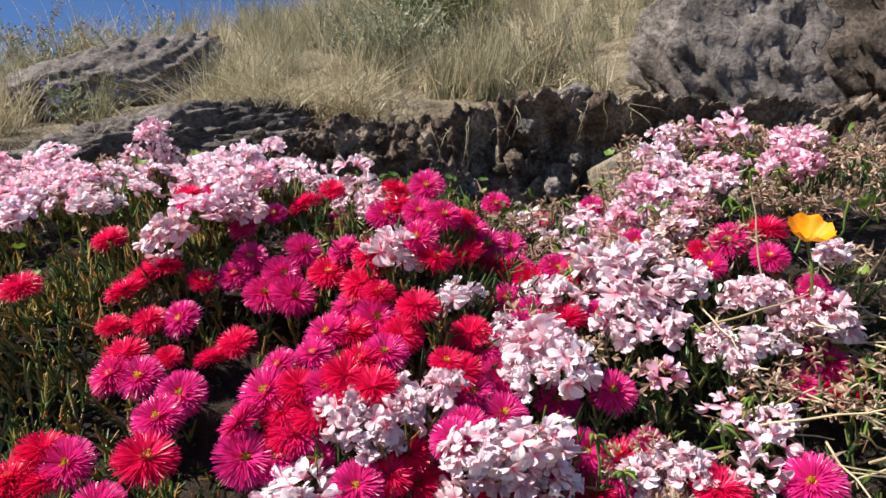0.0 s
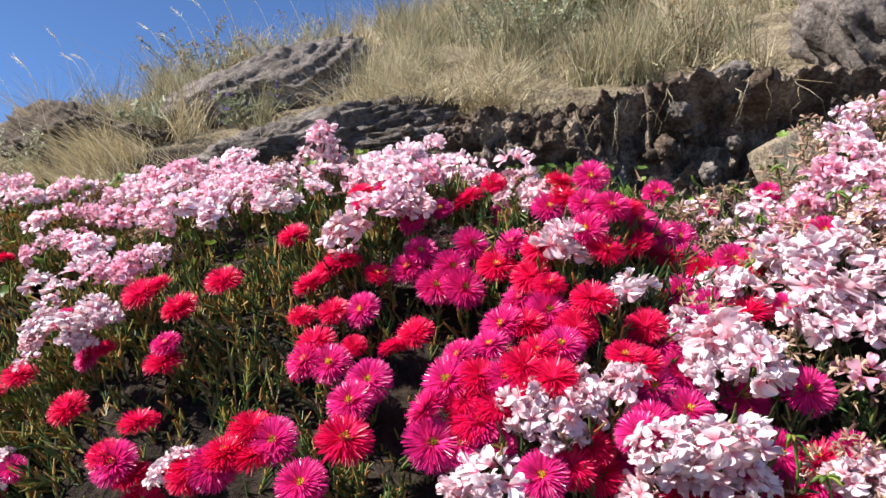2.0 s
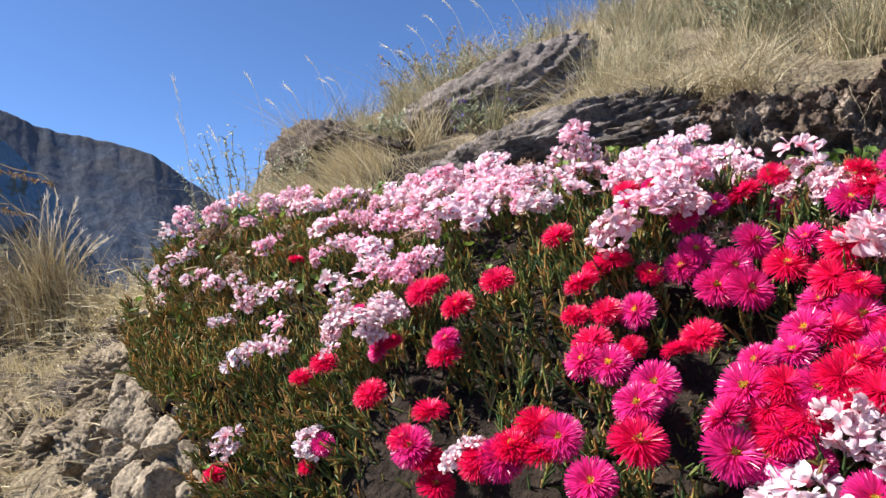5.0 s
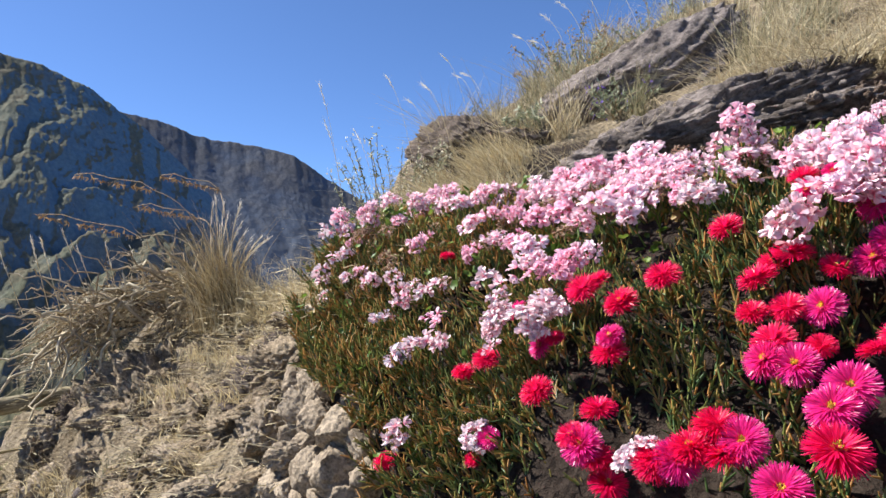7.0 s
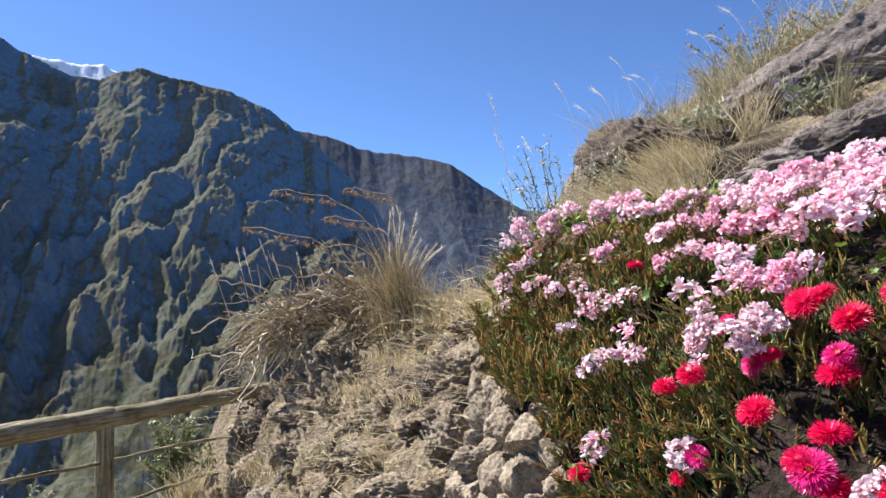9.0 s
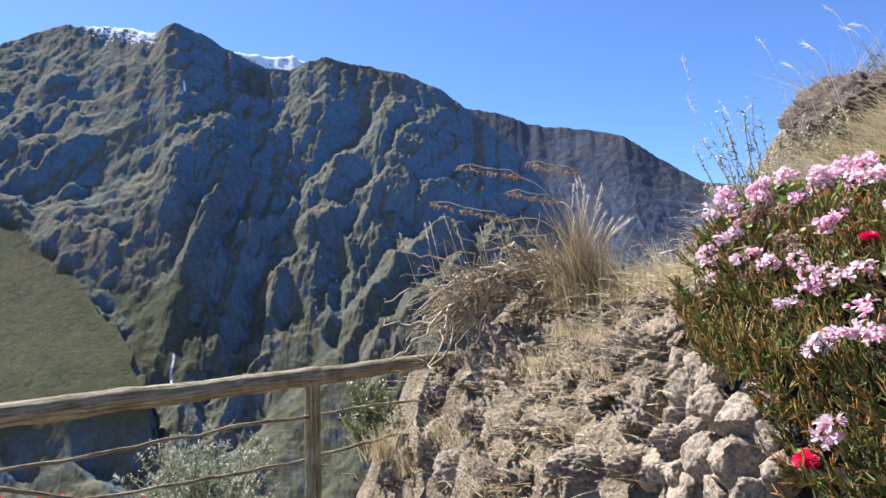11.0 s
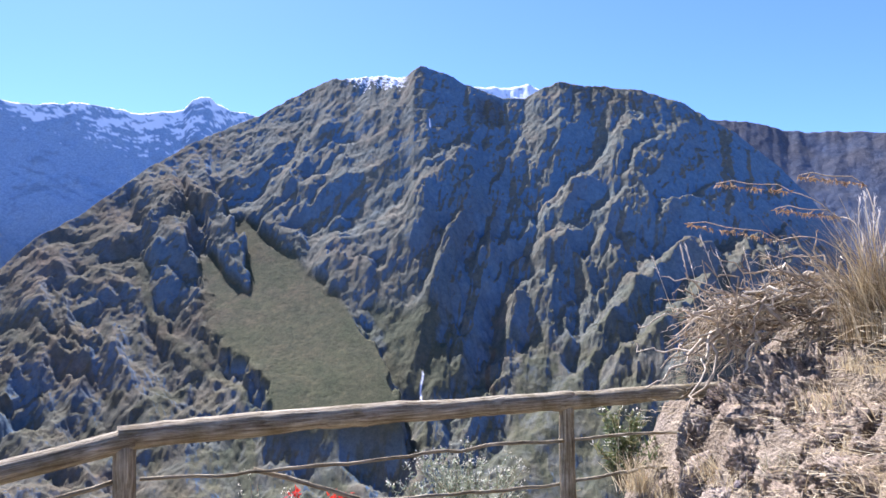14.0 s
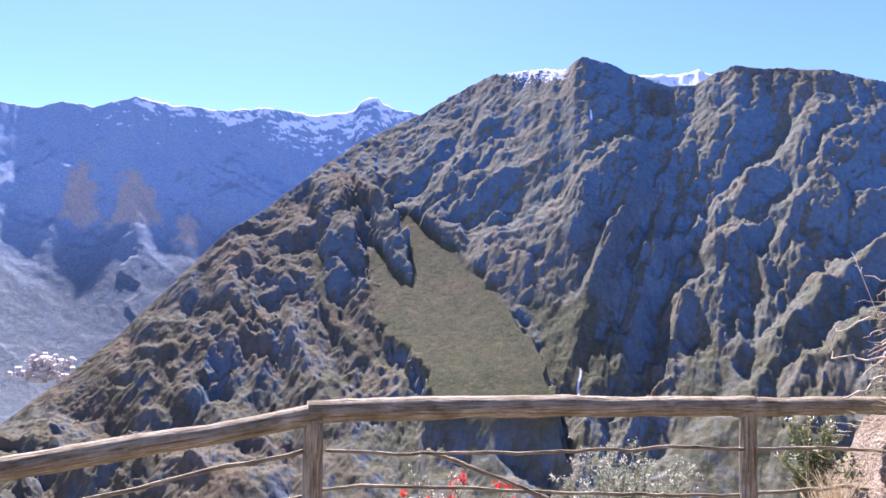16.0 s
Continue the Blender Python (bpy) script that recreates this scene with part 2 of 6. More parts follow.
def mountain_material(name, rock_stops, turf_stops, lawn_stops, brown_stops):
    mat, nt, bsdf = material(name, 1.0, 0.05)
    p = spot(nt)
    rock = ramp_of(nt, noise_of(nt, 0.006, 10, 0.72, p), rock_stops)
    turf = ramp_of(nt, noise_of(nt, 0.012, 10, 0.75, p), turf_stops)
    geo = nt.nodes.new("ShaderNodeNewGeometry")
    xyz = nt.nodes.new("ShaderNodeSeparateXYZ")
    nt.links.new(geo.outputs["Normal"], xyz.inputs[0])
    mottled = nt.nodes.new("ShaderNodeMath")
    mottled.operation = "MULTIPLY_ADD"
    nt.links.new(noise_of(nt, 0.009, 8, 0.7, p), mottled.inputs[0])
    mottled.inputs[1].default_value = 0.7
    # dry-grass colour paints sunlight onto gentler and sunward slopes; steep ones stay haze-blue rock
    sunward = nt.nodes.new("ShaderNodeMath")
    sunward.operation = "MULTIPLY_ADD"
    nt.links.new(xyz.outputs["Y"], sunward.inputs[0])
    sunward.inputs[1].default_value = -0.45
    nt.links.new(xyz.outputs["Z"], sunward.inputs[2])
    nt.links.new(sunward.outputs[0], mottled.inputs[2])
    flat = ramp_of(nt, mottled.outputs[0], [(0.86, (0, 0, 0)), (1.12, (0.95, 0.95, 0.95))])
    grass = attribute(nt, "grass")
    speck = ramp_of(nt, noise_of(nt, 0.09, 7, 0.8, p), [(0.36, (0.64, 0.67, 0.71)), (0.64, (1.06, 1.05, 1.02))])
    lawn = ramp_of(nt, noise_of(nt, 0.02, 8, 0.7, p), lawn_stops)
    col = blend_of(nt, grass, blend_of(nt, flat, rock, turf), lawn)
    brown = ramp_of(nt, noise_of(nt, 0.005, 10, 0.75, p), brown_stops)
    col = blend_of(nt, attribute(nt, "scree"), col, brown)
    col = blend_of(nt, 1.0, col, speck, "MULTIPLY")
    col = blend_of(nt, attribute(nt, "snow"), col, (0.88, 0.90, 0.93))
    nt.links.new(col, bsdf.inputs["Base Color"])
    bump_into(nt, bsdf, noise_of(nt, 0.03, 8, 0.7, p), 0.5, 12)
    return mat


# the blue in these three mountain materials is aerial haze painted into base colour
MOUNTAIN = mountain_material("haze_tinted_mountain", [(0.3, (0.094, 0.182, 0.278)), (0.5, (0.108, 0.196, 0.285)), (0.7, (0.131, 0.204, 0.274))],
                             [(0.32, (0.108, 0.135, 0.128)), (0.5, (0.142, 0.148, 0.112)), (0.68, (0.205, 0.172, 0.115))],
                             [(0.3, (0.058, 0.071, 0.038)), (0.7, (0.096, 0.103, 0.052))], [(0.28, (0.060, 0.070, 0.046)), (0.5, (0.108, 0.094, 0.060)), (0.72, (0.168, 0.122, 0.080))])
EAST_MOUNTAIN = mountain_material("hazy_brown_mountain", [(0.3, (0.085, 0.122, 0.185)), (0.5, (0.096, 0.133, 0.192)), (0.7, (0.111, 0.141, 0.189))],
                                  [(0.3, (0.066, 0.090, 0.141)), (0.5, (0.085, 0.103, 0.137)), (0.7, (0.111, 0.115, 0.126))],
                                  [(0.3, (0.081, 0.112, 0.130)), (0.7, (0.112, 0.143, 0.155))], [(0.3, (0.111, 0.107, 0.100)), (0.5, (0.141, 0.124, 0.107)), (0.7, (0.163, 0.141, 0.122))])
FAR_MOUNTAIN = mountain_material("haze_blue_mountain", [(0.3, (0.32, 0.44, 0.58)), (0.5, (0.35, 0.465, 0.59)), (0.7, (0.375, 0.475, 0.575))],
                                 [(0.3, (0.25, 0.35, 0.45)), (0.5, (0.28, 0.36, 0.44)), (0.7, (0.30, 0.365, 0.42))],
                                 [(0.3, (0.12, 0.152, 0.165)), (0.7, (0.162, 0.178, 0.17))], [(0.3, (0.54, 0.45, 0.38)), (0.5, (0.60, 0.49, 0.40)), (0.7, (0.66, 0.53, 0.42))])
HOUSE = grainy("pale_house", [(0.3, (0.45, 0.43, 0.40)), (0.7, (0.75, 0.74, 0.72))], 0.05, 0.3, 0.1, 0.1)


# ---- building blocks ----
rng = np.random.default_rng(7)


def vnoise(x, y, seed=0):
    xi, yi = np.floor(x), np.floor(y)
    fx, fy = x - xi, y - yi
    u, v = fx * fx * (3 - 2 * fx), fy * fy * (3 - 2 * fy)

    def h(i, j):
        s = np.sin(i * 127.1 + j * 311.7 + seed * 74.7) * 43758.5453
        return s - np.floor(s)

    return (h(xi, yi) * (1 - u) + h(xi + 1, yi) * u) * (1 - v) + (h(xi, yi + 1) * (1 - u) + h(xi + 1, yi + 1) * u) * v


def fbm(x, y, seed=0, octaves=5, gain=0.5):
    total, amp, norm = 0.0, 1.0, 0.0
    for i in range(octaves):
        total, norm = total + amp * vnoise(x * 2.03 ** i + i * 17.3, y * 2.03 ** i - i * 9.1, seed + i), norm + amp
        amp *= gain
    return total / norm * 2 - 1


def ridged(x, y, seed=0, octaves=5, gain=0.5):
    total, amp, norm = 0.0, 1.0, 0.0
    for i in range(octaves):
        n = 1 - np.abs(2 * vnoise(x * 2.03 ** i + i * 13.7, y * 2.03 ** i + i * 5.3, seed + i) - 1)
        total, norm = total + amp * n * n, norm + amp
        amp *= gain
    return total / norm


def step01(x, a, b):
    t = np.clip((x - a) / (b - a), 0, 1)
    return t * t * (3 - 2 * t)


def mesh_of(name, verts, faces, mat=None, smooth=True, attrs=None):
    """A mesh from arrays: verts (n, 3) and faces (m, 3 or 4)."""
    me = bpy.data.meshes.new(name)
    verts, faces = np.asarray(verts, dtype=np.float32), np.asarray(faces, dtype=np.int32)
    me.vertices.add(len(verts))
    me.vertices.foreach_set("co", verts.ravel())
    me.loops.add(faces.size)
    me.loops.foreach_set("vertex_index", faces.ravel())
    me.polygons.add(len(faces))
    me.polygons.foreach_set("loop_start", np.arange(len(faces), dtype=np.int32) * faces.shape[1])
    me.update(calc_edges=True)
    me.polygons.foreach_set("use_smooth", np.full(len(faces), smooth))
    for key, vals in (attrs or {}).items():
        me.attributes.new(key, "FLOAT", "POINT").data.foreach_set("value", np.asarray(vals, dtype=np.float32))
    if mat:
        me.materials.append(mat)
    return me


def grid_faces(n, m):
    i = (np.arange(n - 1)[:, None] * m + np.arange(m - 1)[None, :]).ravel()
    return np.stack([i, i + m, i + m + 1, i + 1], 1)


def unit(v):
    return v / np.maximum(np.linalg.norm(v, axis=-1, keepdims=True), 1e-9)


def tubes(paths, radii, sides=3):
    """Tubes along paths (k, s, 3) with radii (k, s): vertices and triangles."""
    k, s, _ = paths.shape
    tang = unit(np.gradient(paths, axis=1))
    ref = np.where(np.abs(tang[..., 2:3]) > 0.9, np.array([1.0, 0, 0]), np.array([0, 0, 1.0]))
    a = unit(np.cross(tang, ref))
    b = np.cross(tang, a)
    ang = np.arange(sides) * 2 * np.pi / sides
    ring = a[:, :, None] * np.cos(ang)[:, None] + b[:, :, None] * np.sin(ang)[:, None]
    verts = paths[:, :, None] + ring * radii[:, :, None, None]
    idx = np.arange(k * s * sides).reshape(k, s, sides)
    nxt = np.roll(idx, -1, axis=2)
    q = np.stack([idx[:, :-1], nxt[:, :-1], nxt[:, 1:], idx[:, 1:]], -1).reshape(-1, 4)
    return verts.reshape(-1, 3), np.concatenate([q[:, :3], q[:, [0, 2, 3]]])


def capped(path, radii, sides=14):
    """One closed log: a tube with its two ends."""
    v, f = tubes(np.asarray(path, float)[None], np.asarray(radii, float)[None], sides)
    n = len(v)
    v = np.concatenate([v, [path[0]], [path[-1]]])
    i = np.arange(sides)
    j = (i + 1) % sides
    last = n - sides
    return v, np.concatenate([f, np.stack([j, i, np.full(sides, n)], 1), np.stack([last + i, last + j, np.full(sides, n + 1)], 1)])


def blades(base, way, length, width, bend, segs=3):
    """Flat tapering blades that bend over: vertices, triangles and how far along each vertex lies."""
    k = len(base)
    t = np.linspace(0, 1, segs + 1)
    way = unit(way)
    mid = base[:, None] + (way * length[:, None])[:, None] * t[None, :, None] + bend[:, None] * (t ** 2)[None, :, None]
    side = unit(np.cross(way, unit(rng.normal(size=(k, 3)))))
    half = width[:, None] * (1 - 0.92 * t[None, :] ** 1.5) * 0.5
    verts = np.stack([mid - side[:, None] * half[..., None], mid + side[:, None] * half[..., None]], 2)
    idx = np.arange(k * (segs + 1) * 2).reshape(k, segs + 1, 2)
    q = np.stack([idx[:, :-1, 0], idx[:, :-1, 1], idx[:, 1:, 1], idx[:, 1:, 0]], -1).reshape(-1, 4)
    along = np.repeat(np.tile(t, (k, 1)).reshape(-1), 2)
    return verts.reshape(-1, 3), np.concatenate([q[:, :3], q[:, [0, 2, 3]]]), along


def joined(*pieces):
    verts, faces, n = [], [], 0
    for v, f, *_ in pieces:
        verts.append(v)
        faces.append(f + n)
        n += len(v)
    return np.concatenate(verts), np.concatenate(faces)


def scattered(v, f, turns, places):
    """Copies of one small mesh, at turns (k, 3, 3) and places (k, 3), as one."""
    k = len(places)
    verts = np.einsum("kij,nj->kni", turns, v) + places[:, None]
    return verts.reshape(-1, 3), (f[None] + (np.arange(k) * len(v))[:, None, None]).reshape(-1, 3)


def facing(normals, spin, scale):
    """Turns that lay +z along normals, with a spin about it and a scale."""
    n = unit(normals)
    a = unit(np.cross(n, np.where(np.abs(n[:, 2:3]) > 0.95, np.array([1.0, 0, 0]), np.array([0, 0, 1.0]))))
    b = np.cross(n, a)
    c, s = np.cos(spin)[:, None], np.sin(spin)[:, None]
    return np.stack([a * c + b * s, b * c - a * s, n], -1) * scale[:, None, None]


def part(name, me, parent, label=""):
    ob = new(name, me)
    ob.parent = parent
    return tagged(ob, label)


def base_of(name, place, label, category, group="", kind=""):
    ob = new(name)
    ob.location = place
    ob.empty_display_size = 0.05
    return tagged(ob, label, category, group, kind)


def local(v, place):
    return np.asarray(v) - np.asarray(place)


# ---- planting places: x, y, z in metres and size ----
MAGENTA_FLOWERS = [
    (-0.789, 0.808, 1.295, 0.7), (-0.769, 0.869, 1.488, 0.7), (-0.726, 0.869, 1.433, 0.75), (-0.615, 0.887, 1.45, 0.8), (-0.595, 0.767, 1.321, 1),
    (-0.47, 0.775, 1.318, 1), (-0.399, 0.789, 1.348, 1), (-0.396, 0.865, 1.429, 1), (-0.381, 1.026, 1.644, 0.6), (-0.361, 0.863, 1.426, 1),
    (-0.355, 0.768, 1.308, 1), (-0.355, 1.055, 1.67, 0.5), (-0.348, 0.939, 1.489, 1), (-0.312, 0.807, 1.39, 1), (-0.305, 1.014, 1.546, 1),
    (-0.304, 1.046, 1.617, 0.95), (-0.3, 0.835, 1.41, 1), (-0.286, 1.019, 1.57, 0.9), (-0.272, 1.078, 1.637, 0.8), (-0.257, 0.991, 1.518, 1),
    (-0.238, 1.008, 1.545, 1), (-0.222, 0.808, 1.384, 1), (-0.216, 0.986, 1.514, 1.1), (-0.215, 1.04, 1.578, 1),
]
MAGENTA_FLOWERS += [
    (-0.212, 0.788, 1.351, 1.1), (-0.203, 0.831, 1.411, 1.15), (-0.195, 0.851, 1.437, 0.8), (-0.184, 0.801, 1.348, 1.05), (-0.184, 1.152, 1.631, 1),
    (-0.16, 0.805, 1.372, 1), (-0.16, 0.868, 1.447, 0.9), (-0.152, 1.015, 1.576, 0.95), (-0.15, 0.895, 1.469, 1), (-0.14, 0.798, 1.348, 0.7),
    (-0.137, 0.825, 1.415, 0.9), (-0.137, 0.972, 1.498, 1), (-0.103, 1.058, 1.627, 1), (-0.098, 0.933, 1.484, 1), (-0.093, 0.766, 1.328, 1),
    (-0.077, 0.861, 1.447, 1), (-0.052, 1.043, 1.628, 0.9), (-0.049, 0.994, 1.588, 1), (-0.043, 1.087, 1.672, 1), (-0.026, 0.835, 1.329, 1.05),
    (-0.016, 1.033, 1.621, 1), (0.001, 0.775, 1.37, 0.9), (0.014, 0.798, 1.377, 0.8), (0.02, 0.863, 1.401, 0.9),
]
MAGENTA_FLOWERS += [
    (0.023, 1.112, 1.606, 1), (0.034, 0.933, 1.443, 1), (0.048, 1.107, 1.583, 1), (0.053, 0.846, 1.38, 0.95), (0.053, 0.905, 1.412, 1),
    (0.064, 1.323, 1.672, 0.95), (0.067, 1.024, 1.5, 1), (0.078, 1.13, 1.58, 1), (0.083, 1.087, 1.544, 1), (0.084, 0.951, 1.465, 1),
    (0.09, 0.809, 1.31, 1), (0.098, 0.992, 1.482, 1), (0.117, 0.899, 1.384, 1), (0.139, 0.849, 1.338, 1), (0.141, 1.069, 1.543, 1),
    (0.15, 1.325, 1.64, 0.7), (0.169, 0.839, 1.315, 1), (0.176, 0.879, 1.397, 1), (0.181, 0.973, 1.482, 0.7), (0.207, 0.851, 1.341, 0.8),
    (0.221, 1.214, 1.649, 0.7), (0.252, 1.057, 1.576, 0.8), (0.331, 0.996, 1.539, 0.8), (0.336, 1.077, 1.608, 0.6),
]
MAGENTA_FLOWERS += [
    (0.35, 0.797, 1.318, 1.05), (0.366, 1.02, 1.572, 1), (0.399, 0.915, 1.396, 0.8), (0.4, 0.979, 1.547, 0.9), (0.44, 0.95, 1.501, 0.9),
    (0.447, 0.945, 1.418, 1.05),
]
CRIMSON_FLOWERS = [
    (-1.193, 1.158, 1.6, 0.65), (-1.052, 0.823, 1.215, 0.85), (-0.871, 0.847, 1.386, 0.75), (-0.822, 0.81, 1.258, 0.55), (-0.816, 0.843, 1.411, 0.85),
    (-0.696, 0.864, 1.446, 0.6), (-0.668, 0.774, 1.382, 0.9), (-0.664, 0.899, 1.519, 1.05), (-0.641, 0.906, 1.531, 0.7), (-0.62, 1.201, 1.725, 0.5),
    (-0.616, 0.884, 1.426, 1), (-0.611, 0.769, 1.33, 0.75), (-0.601, 0.894, 1.497, 0.7), (-0.6, 0.897, 1.499, 1), (-0.588, 0.802, 1.361, 0.9),
    (-0.577, 0.774, 1.305, 0.9), (-0.563, 0.774, 1.275, 0.9), (-0.539, 0.909, 1.534, 1), (-0.499, 0.774, 1.311, 1), (-0.496, 1.034, 1.603, 1),
    (-0.495, 0.775, 1.318, 1), (-0.457, 0.782, 1.334, 1), (-0.451, 0.785, 1.329, 1), (-0.431, 0.799, 1.36, 1),
]
CRIMSON_FLOWERS += [
    (-0.427, 0.949, 1.527, 1), (-0.425, 0.919, 1.483, 0.75), (-0.419, 0.783, 1.332, 1), (-0.418, 0.985, 1.547, 0.8), (-0.393, 1.062, 1.668, 0.8),
    (-0.392, 0.887, 1.45, 1), (-0.391, 0.979, 1.558, 1), (-0.387, 0.933, 1.488, 0.85), (-0.343, 0.989, 1.538, 0.7), (-0.34, 0.89, 1.446, 0.6),
    (-0.297, 0.754, 1.36, 1.1), (-0.283, 0.88, 1.444, 0.75), (-0.259, 0.891, 1.46, 0.9), (-0.236, 1.121, 1.655, 1), (-0.198, 1.154, 1.682, 0.9),
    (-0.182, 0.819, 1.392, 1), (-0.174, 1.007, 1.544, 1), (-0.169, 0.806, 1.373, 1), (-0.166, 0.826, 1.418, 0.9), (-0.144, 0.812, 1.387, 1),
    (-0.124, 0.902, 1.469, 1), (-0.122, 0.972, 1.528, 1), (-0.116, 0.829, 1.427, 1), (-0.109, 0.987, 1.565, 1),
]
CRIMSON_FLOWERS += [
    (-0.102, 0.816, 1.407, 0.9), (-0.102, 0.851, 1.44, 1), (-0.096, 0.95, 1.516, 0.8), (-0.089, 1.084, 1.668, 0.8), (-0.084, 0.816, 1.416, 1),
    (-0.083, 1.067, 1.643, 0.9), (-0.066, 0.789, 1.333, 1), (-0.062, 0.896, 1.465, 1), (-0.048, 0.811, 1.348, 1), (-0.042, 0.897, 1.498, 1),
    (-0.039, 0.812, 1.319, 1), (-0.026, 0.985, 1.56, 1), (-0.008, 0.869, 1.435, 0.75), (0.003, 1.07, 1.618, 1), (0.005, 0.872, 1.422, 1),
    (0.014, 1.045, 1.567, 1), (0.018, 0.931, 1.463, 1), (0.04, 0.797, 1.31, 1), (0.055, 1.079, 1.551, 1), (0.105, 1.062, 1.527, 1),
    (0.138, 0.968, 1.475, 1), (0.143, 0.828, 1.299, 1), (0.169, 1.046, 1.535, 1), (0.174, 0.845, 1.334, 0.9),
]
CRIMSON_FLOWERS += [
    (0.263, 0.802, 1.311, 1), (0.302, 1.069, 1.592, 0.6), (0.328, 1.014, 1.557, 0.8), (0.418, 1.024, 1.586, 1), (0.453, 0.935, 1.39, 1),
]
PINK_HEADS = [
    (-1.599, 1.156, 1.733, 0.75), (-1.571, 1.159, 1.693, 0.7), (-1.538, 1.15, 1.653, 0.6), (-1.535, 1.186, 1.745, 0.6), (-1.517, 1.188, 1.719, 0.7),
    (-1.512, 1.2, 1.752, 0.7), (-1.472, 1.231, 1.766, 0.7), (-1.471, 1.081, 1.561, 0.7), (-1.457, 1.326, 1.736, 0.7), (-1.447, 1.099, 1.573, 0.7),
    (-1.447, 1.23, 1.71, 0.8), (-1.44, 1.293, 1.77, 0.8), (-1.42, 1.314, 1.755, 0.8), (-1.4, 1.333, 1.781, 0.8), (-1.383, 1.083, 1.549, 0.75),
    (-1.354, 1.327, 1.742, 0.8), (-1.338, 1.331, 1.782, 0.8), (-1.27, 1.301, 1.744, 0.85), (-1.262, 1.127, 1.632, 0.75), (-1.24, 1.323, 1.751, 0.8),
    (-1.219, 1.345, 1.765, 0.8), (-1.213, 1.386, 1.776, 0.8), (-1.148, 1.198, 1.675, 0.8), (-1.116, 1.245, 1.696, 0.8),
]
PINK_HEADS += [
    (-1.091, 1.335, 1.734, 0.8), (-1.07, 1.101, 1.596, 0.75), (-1.039, 1.231, 1.689, 0.8), (-1.037, 1.315, 1.741, 0.8), (-0.959, 1.26, 1.725, 0.8),
    (-0.947, 1.041, 1.617, 0.7), (-0.945, 1.177, 1.666, 0.8), (-0.927, 1.25, 1.761, 0.8), (-0.879, 1.182, 1.677, 0.9), (-0.874, 1.206, 1.714, 0.9),
    (-0.873, 1.001, 1.611, 0.7), (-0.873, 1.236, 1.751, 0.9), (-0.872, 1.282, 1.776, 0.8), (-0.845, 1.303, 1.764, 0.9), (-0.839, 1.206, 1.721, 0.9),
    (-0.823, 0.977, 1.593, 0.85), (-0.802, 1.31, 1.776, 0.8), (-0.796, 0.959, 1.572, 0.65), (-0.793, 1.108, 1.641, 0.8), (-0.791, 1.261, 1.734, 0.9),
    (-0.77, 0.946, 1.553, 0.6), (-0.757, 1.122, 1.673, 1), (-0.747, 1.283, 1.784, 0.9), (-0.738, 1.153, 1.683, 1),
]
PINK_HEADS += [
    (-0.733, 1.256, 1.742, 0.9), (-0.728, 1.232, 1.723, 0.9), (-0.711, 0.921, 1.549, 0.6), (-0.71, 1.214, 1.709, 0.8), (-0.706, 0.936, 1.567, 0.7),
    (-0.706, 1.173, 1.684, 0.9), (-0.703, 1.256, 1.751, 0.8), (-0.687, 0.951, 1.575, 0.75), (-0.685, 1.105, 1.651, 1), (-0.674, 1.207, 1.713, 0.8),
    (-0.674, 1.222, 1.738, 0.9), (-0.653, 1.222, 1.725, 0.8), (-0.63, 1.194, 1.716, 0.7), (-0.625, 1.209, 1.728, 0.7), (-0.61, 1.146, 1.677, 0.7),
    (-0.553, 1.253, 1.814, 0.9), (-0.533, 1.247, 1.736, 1), (-0.533, 1.279, 1.777, 0.9), (-0.53, 1.249, 1.799, 0.6), (-0.519, 1.297, 1.756, 0.9),
    (-0.511, 1.154, 1.695, 0.7), (-0.428, 1.141, 1.698, 0.8), (-0.398, 1.137, 1.709, 1), (-0.364, 1.097, 1.699, 0.8),
]
PINK_HEADS += [
    (-0.352, 1.114, 1.722, 0.9), (-0.343, 1.005, 1.64, 0.8), (-0.333, 1.151, 1.738, 0.9), (-0.329, 1.033, 1.652, 0.8), (-0.324, 1.228, 1.772, 0.8),
    (-0.322, 1.069, 1.682, 1), (-0.301, 1.103, 1.694, 0.9), (-0.299, 1.212, 1.733, 0.7), (-0.277, 1.206, 1.719, 1), (-0.24, 1.182, 1.704, 0.8),
    (-0.183, 1.149, 1.658, 0.6), (0.21, 1.209, 1.625, 0.8), (0.218, 1.112, 1.589, 0.8), (0.245, 1.122, 1.611, 0.8), (0.257, 1.137, 1.634, 0.7),
    (0.284, 1.126, 1.666, 1), (0.295, 1.109, 1.621, 1), (0.306, 1.068, 1.592, 0.9), (0.319, 1.12, 1.647, 1), (0.322, 1.182, 1.724, 1),
    (0.332, 1.146, 1.69, 1), (0.336, 1.089, 1.62, 0.9), (0.341, 1.2, 1.759, 0.7), (0.359, 1.12, 1.659, 1),
]
PINK_HEADS += [
    (0.402, 1.126, 1.667, 0.7), (0.404, 1.152, 1.693, 0.8), (0.474, 1.143, 1.685, 0.8), (0.51, 1.143, 1.693, 0.9), (0.52, 1.187, 1.741, 0.7),
    (0.522, 1.127, 1.685, 0.7), (0.544, 1.168, 1.727, 0.9),
]
